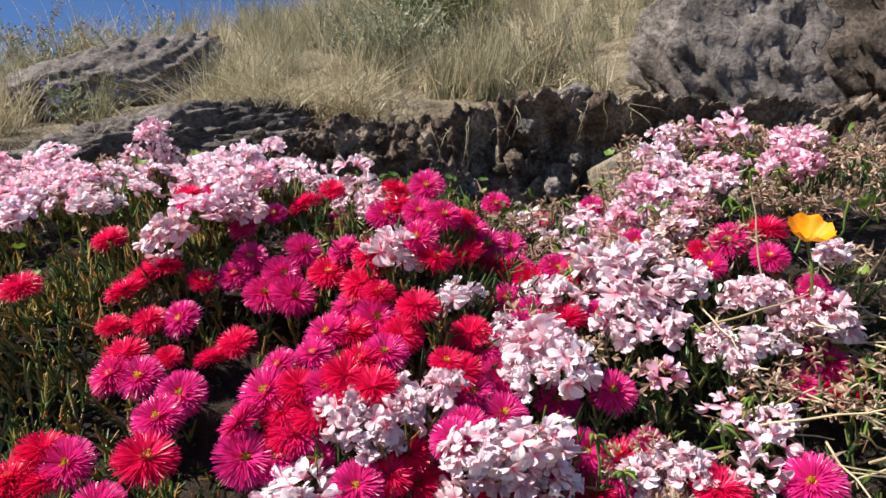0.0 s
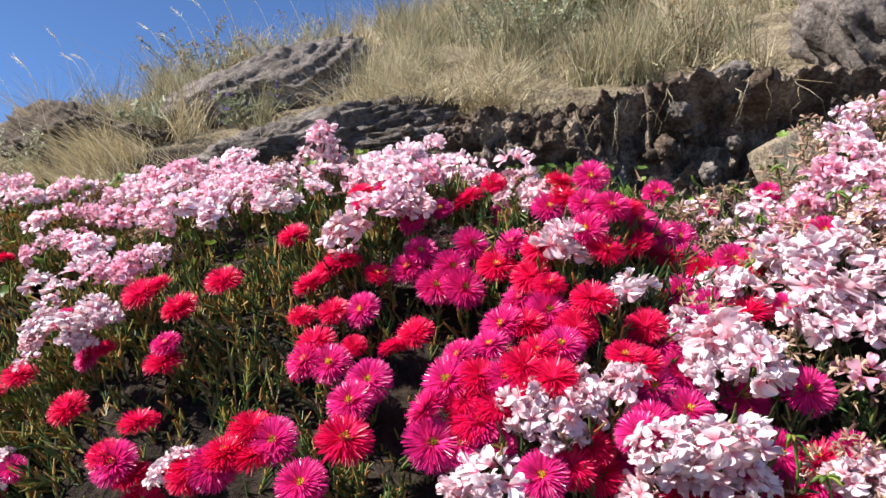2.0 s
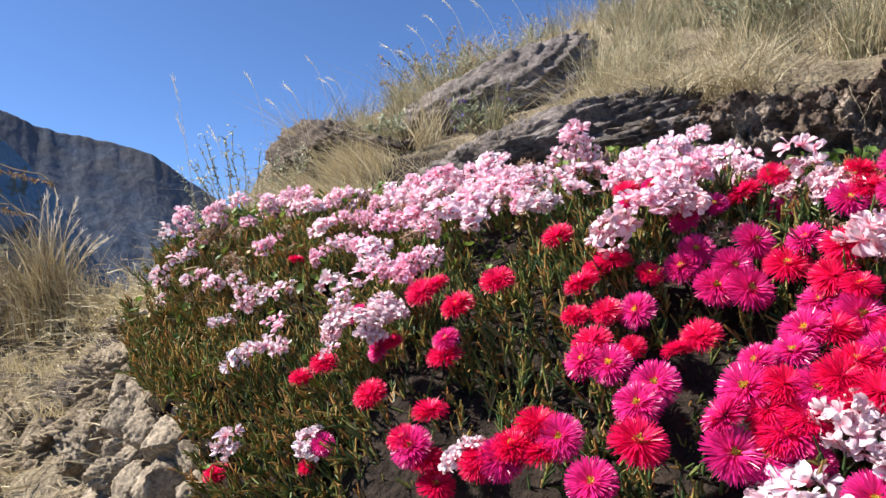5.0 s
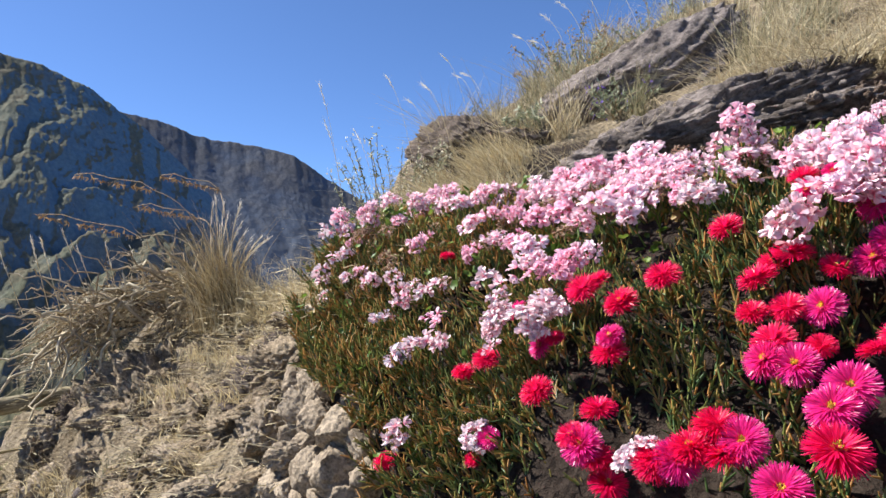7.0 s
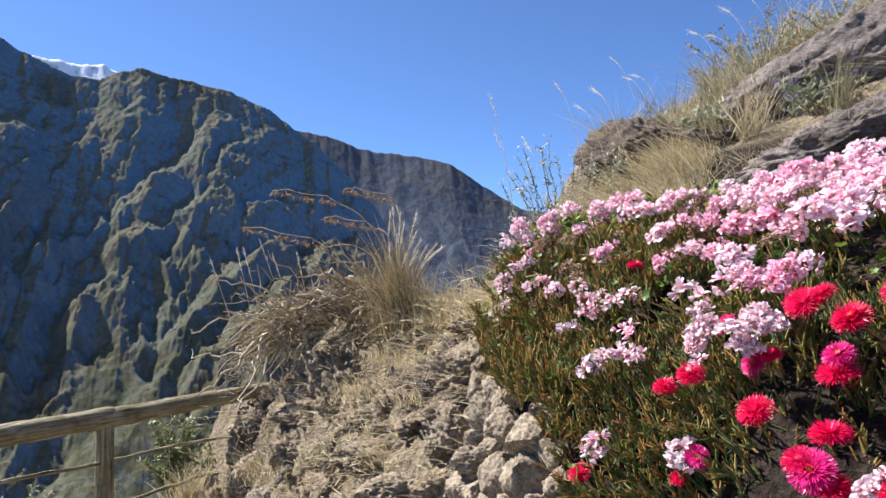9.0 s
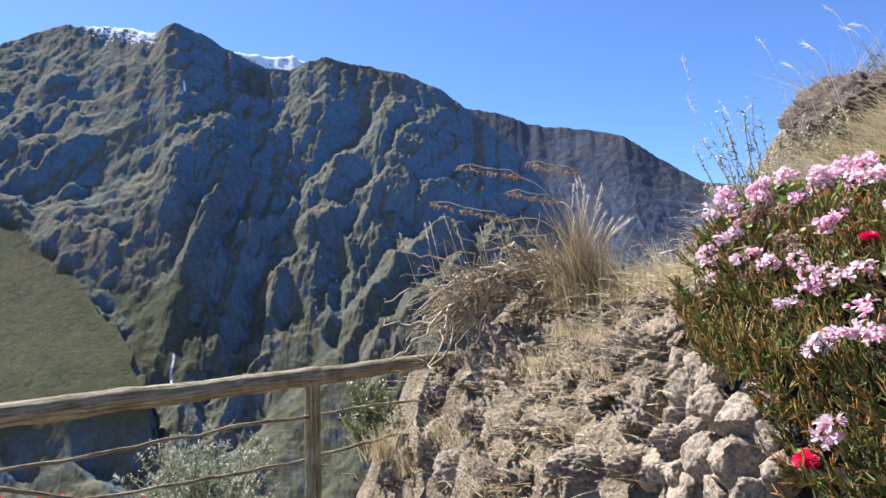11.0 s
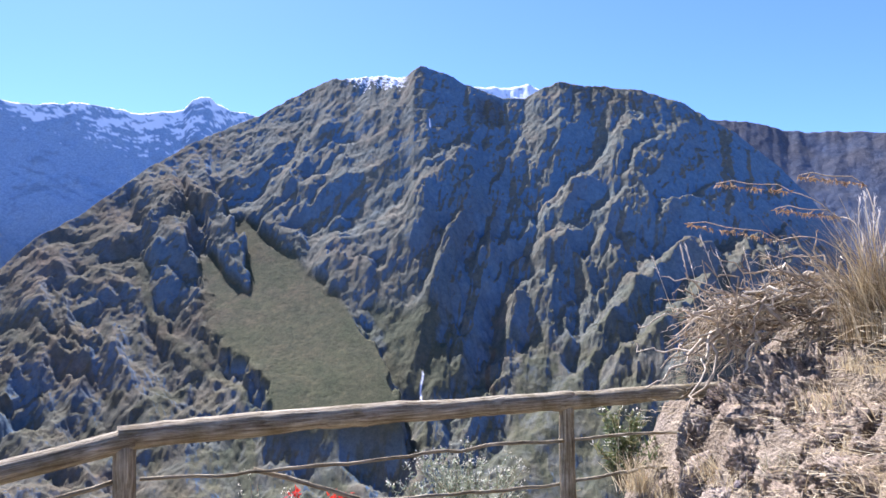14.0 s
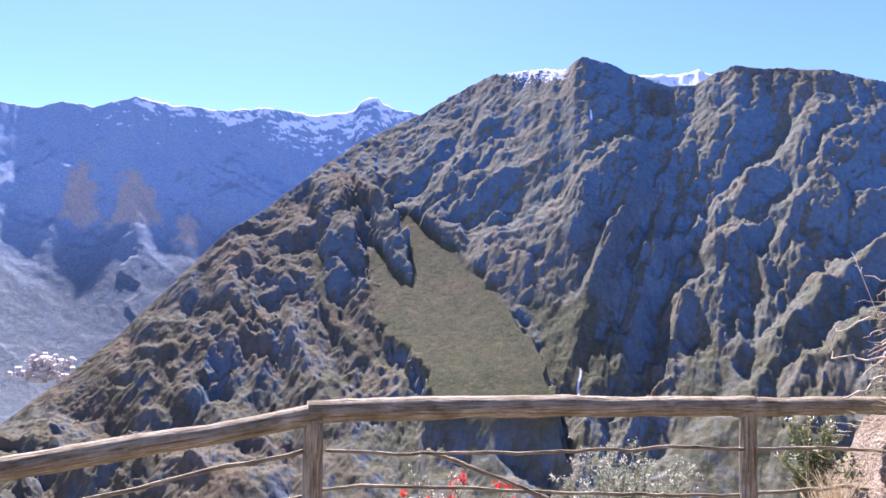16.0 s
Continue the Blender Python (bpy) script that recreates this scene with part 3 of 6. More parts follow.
WHITE_HEADS = [
    (-0.829, 0.878, 1.453, 0.65), (-0.824, 0.889, 1.479, 0.75), (-0.813, 0.807, 1.292, 0.7), (-0.729, 0.846, 1.481, 0.85), (-0.724, 0.848, 1.458, 0.65),
    (-0.716, 0.873, 1.496, 0.8), (-0.692, 0.869, 1.485, 0.6), (-0.562, 1.116, 1.667, 0.95), (-0.529, 0.775, 1.31, 0.6), (-0.511, 0.78, 1.326, 0.6),
    (-0.392, 0.989, 1.597, 1.05), (-0.31, 1.05, 1.639, 1), (-0.172, 0.777, 1.308, 0.8), (-0.146, 0.774, 1.312, 1), (-0.129, 1.096, 1.651, 0.7),
    (-0.109, 0.808, 1.385, 0.95), (-0.104, 1.083, 1.647, 0.7), (-0.085, 0.802, 1.366, 0.8), (-0.082, 0.981, 1.568, 1.1), (-0.076, 0.807, 1.38, 1),
    (-0.051, 0.822, 1.404, 0.8), (-0.022, 0.826, 1.398, 0.9), (-0.001, 0.803, 1.304, 0.8), (0.003, 0.971, 1.504, 1),
]
WHITE_HEADS += [
    (0.022, 0.756, 1.366, 0.8), (0.036, 0.765, 1.354, 0.6), (0.055, 0.779, 1.335, 1), (0.055, 0.94, 1.456, 0.8), (0.068, 0.759, 1.361, 1.15),
    (0.087, 0.883, 1.421, 0.9), (0.095, 0.797, 1.331, 0.9), (0.106, 0.902, 1.445, 1.05), (0.112, 1.023, 1.499, 1), (0.126, 0.87, 1.426, 1.1),
    (0.146, 0.998, 1.496, 1), (0.191, 0.836, 1.322, 1), (0.208, 0.942, 1.465, 1), (0.21, 1.005, 1.54, 1.15), (0.212, 0.83, 1.304, 1),
    (0.229, 0.83, 1.321, 1.1), (0.232, 0.98, 1.506, 1.1), (0.243, 0.82, 1.322, 0.8), (0.245, 0.945, 1.468, 0.9), (0.261, 1.019, 1.551, 1.1),
    (0.285, 0.982, 1.516, 1), (0.309, 0.933, 1.442, 0.8), (0.329, 0.929, 1.423, 0.8), (0.347, 0.862, 1.362, 0.7),
]
WHITE_HEADS += [
    (0.352, 0.955, 1.496, 0.8), (0.365, 0.93, 1.439, 0.9), (0.386, 0.951, 1.495, 0.85), (0.402, 0.939, 1.468, 0.9), (0.441, 0.941, 1.471, 1),
    (0.457, 0.945, 1.454, 0.8), (0.477, 0.974, 1.545, 0.7),
]
SMALL_HEADS = [
    (-1.606, 1.124, 1.693, 1.1), (-1.586, 1.07, 1.575, 1.1), (-1.562, 1.068, 1.551, 1), (-1.541, 1.095, 1.614, 1), (-1.527, 1.045, 1.516, 0.7),
    (-1.523, 1.117, 1.626, 1), (-1.294, 1.075, 1.552, 1), (-1.269, 1.157, 1.646, 0.9), (-1.253, 1.06, 1.521, 1), (-1.242, 0.99, 1.461, 0.9),
    (-1.236, 1.046, 1.489, 1.1), (-1.23, 1.076, 1.529, 0.8), (-1.228, 1.053, 1.505, 0.8), (-1.175, 1.058, 1.519, 0.9), (-1.15, 1.076, 1.533, 1),
    (-1.081, 0.894, 1.396, 1.1), (-1.056, 0.912, 1.416, 1), (-1.053, 0.962, 1.464, 1), (-1.018, 0.916, 1.425, 1), (-0.979, 0.91, 1.422, 0.9),
    (-0.965, 0.776, 1.288, 1), (-0.963, 0.784, 1.271, 0.7), (-0.916, 0.978, 1.542, 1), (-0.866, 0.954, 1.524, 1),
]
SMALL_HEADS += [
    (-0.858, 0.931, 1.505, 0.8), (-0.815, 0.949, 1.548, 1), (-0.8, 0.843, 1.431, 0.8), (-0.572, 1.245, 1.771, 1.2), (-0.563, 1.198, 1.723, 1.2),
    (-0.16, 1.15, 1.711, 1.2), (-0.149, 1.134, 1.68, 1), (0.115, 1.268, 1.629, 1.2), (0.143, 1.183, 1.592, 1.1), (0.168, 1.11, 1.569, 1.1),
    (0.24, 0.899, 1.407, 1.2), (0.3, 0.852, 1.355, 1), (0.3, 0.881, 1.379, 0.9), (0.302, 0.806, 1.321, 1), (0.33, 0.838, 1.347, 1),
    (0.395, 1.193, 1.755, 1.2), (0.444, 1.196, 1.764, 1.3),
]


# ---- the ground ----
def bed_base(x, y):
    yo = np.interp(x, [-1.5, -1.1, -0.3], [0.12, 0.09, 0.0])
    lift = 0.06 * np.clip((y - yo - 1.1) / 0.25, 0, 1) * np.interp(x, [-0.6, -0.3, 0.15, 0.4], [1, 0, 0, 1])
    return lift + np.interp(y - yo, [0.55, 0.62, 0.70, 0.76, 0.82, 0.92, 1.0, 1.15, 1.4, 1.7, 1.95], [0.75, 0.95, 1.18, 1.32, 1.40, 1.455, 1.54, 1.615, 1.70, 1.75, 1.77])


PLANTED = np.array(MAGENTA_FLOWERS + CRIMSON_FLOWERS + PINK_HEADS + WHITE_HEADS + SMALL_HEADS)
PLANTED_OVER = PLANTED[:, 2] - 0.05 - bed_base(PLANTED[:, 0], PLANTED[:, 1])


def bed_top(x, y):
    """Height of the leaf mat's surface over the flower bed: it swells and sinks under the blossoms that it bears."""
    x, y = np.asarray(x, float), np.asarray(y, float)
    flat_x, flat_y = x.reshape(-1), y.reshape(-1)
    more = np.zeros_like(flat_x)
    inside = np.nonzero((flat_x > -2.1) & (flat_x < 1.0) & (flat_y > 0.4) & (flat_y < 1.9))[0]
    for at in range(0, len(inside), 20000):
        q = inside[at : at + 20000]
        w = np.exp(-((flat_x[q, None] - PLANTED[:, 0]) ** 2 + (flat_y[q, None] - PLANTED[:, 1]) ** 2) / (2 * 0.055 ** 2))
        more[q] = (w @ PLANTED_OVER) / (w.sum(1) + 0.35)
    return bed_base(x, y) + more.reshape(x.shape)


def bed_left(y):
    """The bed's left end."""
    return np.interp(y, [0.5, 0.80, 0.84, 0.9, 1.0, 1.08, 1.7], [-0.88, -1.05, -1.13, -1.40, -1.62, -1.70, -2.0])


def fence_x(y):
    return np.interp(y, [-40, -3.2, -2.19, -1.34, 0.26, 1.07, 3, 40], [14, -1.2, -1.83, -2.36, -3.27, -3.6, -3.9, -9])


def ground_height(x, y):
    x, y = np.asarray(x, float), np.asarray(y, float)
    # below the mat, then the foot of the soil cut
    bed = np.where(y < 1.5, bed_top(x, y) - 0.10, np.interp(y, [1.5, 1.75, 2.28, 2.34], [1.60, 1.58, 1.62, 2.11]))
    bed = np.where(y < 0.70, np.interp(y, [0.40, 0.5, 0.62, 0.70], [0.0, 0.35, 0.85, 1.08]), bed)
    knoll = np.interp(y, [0.42, 0.55, 0.7, 0.94, 1.09, 1.24, 1.45, 1.6, 1.8, 2.1, 2.4, 2.5], [0.0, 0.22, 0.52, 0.95, 1.05, 1.13, 1.33, 1.43, 1.5, 1.56, 1.58, 1.58])
    saddle = np.interp(y, [0.42, 0.6, 0.9, 1.1, 1.45, 2.08, 2.4], [0.0, 0.38, 0.92, 1.17, 1.55, 1.98, 2.17])
    left = np.interp(x, [-2.35, -2.0], [0, 1])
    z = np.where(x < -1.7, knoll * (1 - left) + saddle * left, 0)
    mixed = step01(x - bed_left(y), -0.16, 0.16)
    bed_or_saddle = np.where(y > 1.45, step01(x, -1.35, -1.0), mixed)
    z = np.where(x < -1.75, z, saddle * (1 - bed_or_saddle) + bed * bed_or_saddle)
    hill = 2.12 + 0.60 * (y - 2.32) - 0.012 * np.maximum(y - 2.32, 0) ** 2
    hill = np.where(y > 25, 2.12 + 0.6 * 22.68 - 0.012 * 22.68 ** 2 + (y - 25) * 0.05, hill)
    on_hill = step01(y, 2.32, 2.40)
    hill_here = np.where(x < -2.0, np.where(y > 2.3, hill, z), hill)
    z = z * (1 - on_hill) + hill_here * on_hill
    # to the right the bank simply goes on up
    z = z + 0.22 * np.maximum(x - 0.7, 0) * step01(y, 0.8, 2.0) * np.exp(-np.maximum(x - 0.7, 0) / 30)
    # brink: where the hill and the path break off towards the canyon
    edge = np.interp(y, [-60, 0.4, 1.0, 1.9, 2.15, 2.5, 3.3, 4.0, 4.7, 6, 9, 60], [0, 0, -3.75, -3.75, -3.0, -2.55, -2.45, -2.2, -1.8, -0.9, 0.5, 10])
    edge = np.where(y < 1.0, fence_x(y) - 0.55, edge)
    over = np.maximum(edge - x, 0)
    fall = 1.5 * over / (1 + 0.0 * over)
    z = z - np.where(over < 450, fall, 675 + (over - 450) * 0.08)
    return z


def rough_height(X, Y):
    """The ground with its crags, lumps and far unevenness."""
    X, Y = np.asarray(X, float), np.asarray(Y, float)
    Z = ground_height(X, Y)
    near = np.exp(-np.maximum(np.hypot(X + 1, Y - 2) - 6, 0) / 10)
    rough = step01(Y, 0.45, 0.75) * near
    knoll = step01(bed_left(Y) - X, -0.02, 0.25) * (1 - 0.75 * step01(Y, 1.6, 2.1))
    bed = step01(X - bed_left(Y), 0.0, 0.15) * (1 - step01(Y, 1.5, 2.2))
    crag = ridged(X * 1.9 + 3, Y * 1.9 + Z * 1.6, 3, 6, 0.55) - 0.45
    lump = fbm(X * 7, Y * 7 + Z * 6, 5, 4)
    chip = ridged(X * 5.5, Y * 5.5 + Z * 5, 13, 4, 0.55) - 0.45
    crumb = fbm(X * 17, Y * 17 + Z * 15, 15, 3)
    Z = Z + rough * (1 - bed) * (crag * (0.05 + 0.14 * knoll) + lump * (0.018 + 0.035 * knoll) + knoll * (0.07 * chip + 0.022 * crumb))
    far = 1 - np.exp(-np.maximum(np.hypot(X, Y) - 30, 0) / 60)
    return Z + far * 10 * fbm(X / 60, Y / 60, 8, 5)


def build_ground():
    def axis(a, b, fine, far):
        core = np.arange(a, b, fine)
        step, out, lo, hi = fine, [], a, b
        while hi < far:
            step *= 1.16
            hi += step
            lo -= step
            out.append((lo, hi))
        return np.concatenate([[p for p, _ in out][::-1], core, [q for _, q in out]])

    xs, ys = axis(-4.0, 1.6, 0.024, 4400), axis(0.3, 4.2, 0.022, 4400)
    X, Y = np.meshgrid(xs, ys, indexing="ij")
    Z = rough_height(X, Y)
    v = np.stack([X, Y, Z], -1).reshape(-1, 3)
    bed_dark = step01(X - bed_left(Y), -0.05, 0.08) * step01(Y, 0.5, 0.6) * (1 - step01(Y, 2.15, 2.3)) * step01(-X, -2.6, -1.6)
    ob = new("ground", mesh_of("ground", v, grid_faces(len(xs), len(ys)), GROUND, True, {"bed_dark": bed_dark.reshape(-1)}))
    tagged(ob, "dry stony hillside with pale earth and straw litter", "ground", kind="structure")


build_ground()


# ---- the far side of the canyon ----
def eroded_slope(n=800, m=300, cell=5.0, seed=5):
    """Relief of a mountain side cut by running water: a long slope, endless sideways, lowered along its streams.
    Returns the height over the smooth slope, by cells sideways and uphill."""
    steep = 0.95
    s, d = np.meshgrid(np.arange(n) * cell, np.arange(m) * cell, indexing="ij")
    turn = s / (n * cell) * 2 * math.pi
    rx, ry = np.cos(turn) * n * cell / 6.2832, np.sin(turn) * n * cell / 6.2832
    z = steep * d
    for size, high, k in ((520, 110, 1), (210, 70, 2), (85, 44, 3), (38, 22, 4), (16, 7, 5)):
        z = z + high * (vnoise((rx + d * 0.55) / size + 50, (ry + d * 0.83) / size + 50, seed + k) - 0.5) * np.clip(d / 150, 0, 1)
    hard = 0.55 + 0.9 * vnoise((rx + d * 0.5) / 160 + 9, (ry - d * 0.9) / 160 + 9, seed + 9)
    near = [(1, 0), (-1, 0), (0, 1), (0, -1), (1, 1), (1, -1), (-1, 1), (-1, -1)]
    gap = np.array([cell * math.hypot(*q) for q in near])
    index = np.arange(n * m).reshape(n, m)
    for step in range(16):
        drop = np.full((8, n, m), -1e9)
        to = np.zeros((8, n, m), int)
        for k, (i, j) in enumerate(near):
            zz, ii = np.roll(z, -i, 0), np.roll(index, -i, 0)
            zz, ii = np.roll(zz, -j, 1), np.roll(ii, -j, 1)
            if j:
                zz[:, -1 if j > 0 else 0] = 1e9
            drop[k], to[k] = (z - zz) / gap[k], ii
        best = np.argmax(drop, 0)[None]
        target = np.take_along_axis(to, best, 0)[0].reshape(-1)
        reach = gap[best[0]].reshape(-1)
        sink = (np.take_along_axis(drop, best, 0)[0] <= 0).reshape(-1)
        sink[index[:, 0]] = True
        order = np.argsort(z.reshape(-1))
        up, tgt, dead = order[::-1].tolist(), target.tolist(), sink.tolist()
        area = [1.0] * (n * m)
        for q in up:
            if not dead[q]:
                area[tgt[q]] += area[q]
        cut = (0.40 * hard.reshape(-1) * np.array(area) ** 0.5 / reach * (cell / 5.0)).tolist()
        limit = (reach * (1.15 + 0.9 * hard.reshape(-1))).tolist()
        h = z.reshape(-1).tolist()
        for q in reversed(up):
            if not dead[q]:
                low = h[tgt[q]]
                new_h = (h[q] + cut[q] * low) / (1 + cut[q])
                h[q] = new_h if new_h < low + limit[q] else low + limit[q]
        z = np.array(h).reshape(n, m)
    lift = z - steep * d
    mean = np.convolve(np.pad(lift.mean(0), 20, "edge"), np.ones(41) / 41, "valid")
    return lift - mean[None]


CARVED = eroded_slope()


def carved(s, d, cell=5.0):
    """Sample the eroded relief at metres sideways and uphill."""
    n, m = CARVED.shape
    u, v = s / cell, np.clip(d / cell, 0, m - 1.001)
    i, j = np.floor(u).astype(int), np.floor(v).astype(int)
    fu, fv = u - i, v - j
    i0, i1 = i % n, (i + 1) % n
    return (CARVED[i0, j] * (1 - fu) + CARVED[i1, j] * fu) * (1 - fv) + (CARVED[i0, j + 1] * (1 - fu) + CARVED[i1, j + 1] * fu) * fv


def smoothed(w, k):
    k = max(3, int(k) | 1)
    return np.convolve(np.pad(w, k // 2, "edge"), np.hanning(k + 2)[1:-1] / np.hanning(k + 2).sum(), "valid")


def sawn(p):
    """A worn sawtooth: it climbs fast over the first part of each period and sinks slowly over the rest."""
    q = p - np.floor(p)
    return np.where(q < 0.42, q / 0.42, (1 - q) / 0.58) - 0.5


def far_range(name, az0, az1, n, m, ridge_az, ridge_el, bottom, near, crest_d, relief, seed, label, shape, mat, size=1.0, power=1.7):
    """A mountain side over headings and distances: it climbs from its foot to its crest and falls away behind,
    with spurs and gullies running down it. crest_d: the crest's distance, or (headings, distances)."""
    az = np.linspace(az0, az1, n)
    A, U = np.meshgrid(az, np.linspace(0, 1.1, m), indexing="ij")
    far = np.interp(az, *crest_d)[:, None] if isinstance(crest_d, tuple) else np.full((n, 1), float(crest_d))
    crest = (np.interp(az, ridge_az, ridge_el) + 0.12 * fbm(az * 1.7, az * 0, seed + 40, 4) + 0.10 * fbm(az * 5.0, az * 0, seed + 44, 4, 0.6))[:, None]
    D = near + (far - near) * U
    k = max(3, int(7.0 / (az[1] - az[0])) | 1)
    soft = np.convolve(np.pad(crest[:, 0], k // 2, "edge"), np.ones(k) / k, "valid")[:, None]
    z_foot, z_top = near * math.tan(radians(bottom)), far * np.tan(np.radians(soft))
    rise = np.minimum(U, 1)
    Z = z_foot + (z_top - z_foot) * (0.33 * rise + 0.67 * rise ** power)
    el = np.degrees(np.arctan2(Z, D))
    attrs = shape(A, el, rise)
    slant, wall, spurs = attrs.pop("slant"), attrs.pop("wall"), attrs.pop("spurs", 0.0)
    calm, craggy = 1 - attrs.pop("smooth", 0.0), attrs.pop("craggy", 1.0)
    side = A * 35.0 * size - slant * (D - near)
    px, py = -np.sin(np.radians(A)) * D / size, np.cos(np.radians(A)) * D / size
    wx = 24 * fbm(px / 150, py / 150, seed + 20, 3)
    wy = 24 * fbm(px / 150 + 40, py / 150, seed + 21, 3)
    up = (D - near) / size
    cut = carved(side / size + wx + 311.0 * seed, up + wy + 40) * relief / 165.0 * size * 0.27
    fine = carved(2.4 * side / size + 1.6 * wx + 977.0 * seed, np.abs((2.1 * up + 1.6 * wy + 300) % 2600 - 1300)) * relief / 165.0 * size * 0.11 * (0.15 + 0.85 * step01(U, 0.3, 0.65))
    knob = ridged((px + wx) / 110, (py + wy) / 110, seed + 7, 4, 0.55) - 0.42
    nub = ridged((px - wy) / 47, (py + wx) / 47, seed + 17, 4, 0.6) - 0.42
    rill = ridged(side / size / 26 + 0.03 * wx, (up + wy) / 60, seed + 3, 3, 0.6) - 0.42
    grit = fbm(px / 22, py / 22, seed + 9, 4, 0.65)
    # crags: steep faces over gentler benches, running aslant
    crag_at = (0.5 * up + 0.85 * side / size + wx) / 185 + 1.5 * fbm(px / 340, py / 340, seed + 50, 4)
    crag = sawn(crag_at) * np.clip(0.45 + 1.3 * fbm(px / 240, py / 240, seed + 52, 3), 0, 1)
    chip = sawn((0.85 * up + 0.45 * side / size + 2 * wy) / 66 + 1.3 * fbm(px / 120, py / 120, seed + 54, 4))
    fade = (1 - 0.80 * step01(U, 0.75, 1.0)) * (0.32 + 0.68 * step01(U, 0.1, 0.5))
    Z = Z + calm * (fade * (cut + fine) + relief * (0.07 * knob + 0.06 * nub + 0.05 * fade * rill + 0.045 * grit + craggy * (0.25 + 0.75 * fade) * (0.30 * crag + 0.03 * chip))) + wall
    # spur backs take dry grass, its brown painting sunlit crests; gullies keep bare rock
    back = fade * (cut + 0.8 * fine) + relief * (0.25 * knob + 0.08 * rill)
    turfy = np.clip(0.72 + 1.2 * fbm(px / 200, py / 200, seed + 31, 4), 0, 1)
    attrs["scree"] = np.maximum(attrs["scree"], spurs * turfy * step01(back, -0.06 * relief, 0.13 * relief) * (1 - attrs["snow"]))
    # keep the crest line where it stands against the sky, then let it fall away
    for broad in (4.0, 2.0, 1.0, 0.5):
        top = np.max((Z / D)[:, : int(m / 1.1)], axis=1)
        lack = smoothed(np.tan(np.radians(crest[:, 0])) - top, broad / (az[1] - az[0]))
        Z = Z + lack[:, None] * D * step01(U, {4.0: 0.2, 2.0: 0.2, 1.0: 0.6, 0.5: 0.86}[broad], 0.97)
    Z = Z - 1.4 * (far - near) * np.maximum(U - 1, 0)
    a = np.radians(A)
    pts = np.stack([-np.sin(a) * D, np.cos(a) * D, Z + 1.5], -1).reshape(-1, 3)
    ob = new(name, mesh_of(name, pts, grid_faces(n, m), mat, True, {k: w.reshape(-1) for k, w in attrs.items()}))
    return tagged(ob, label, "mountain", kind="structure")


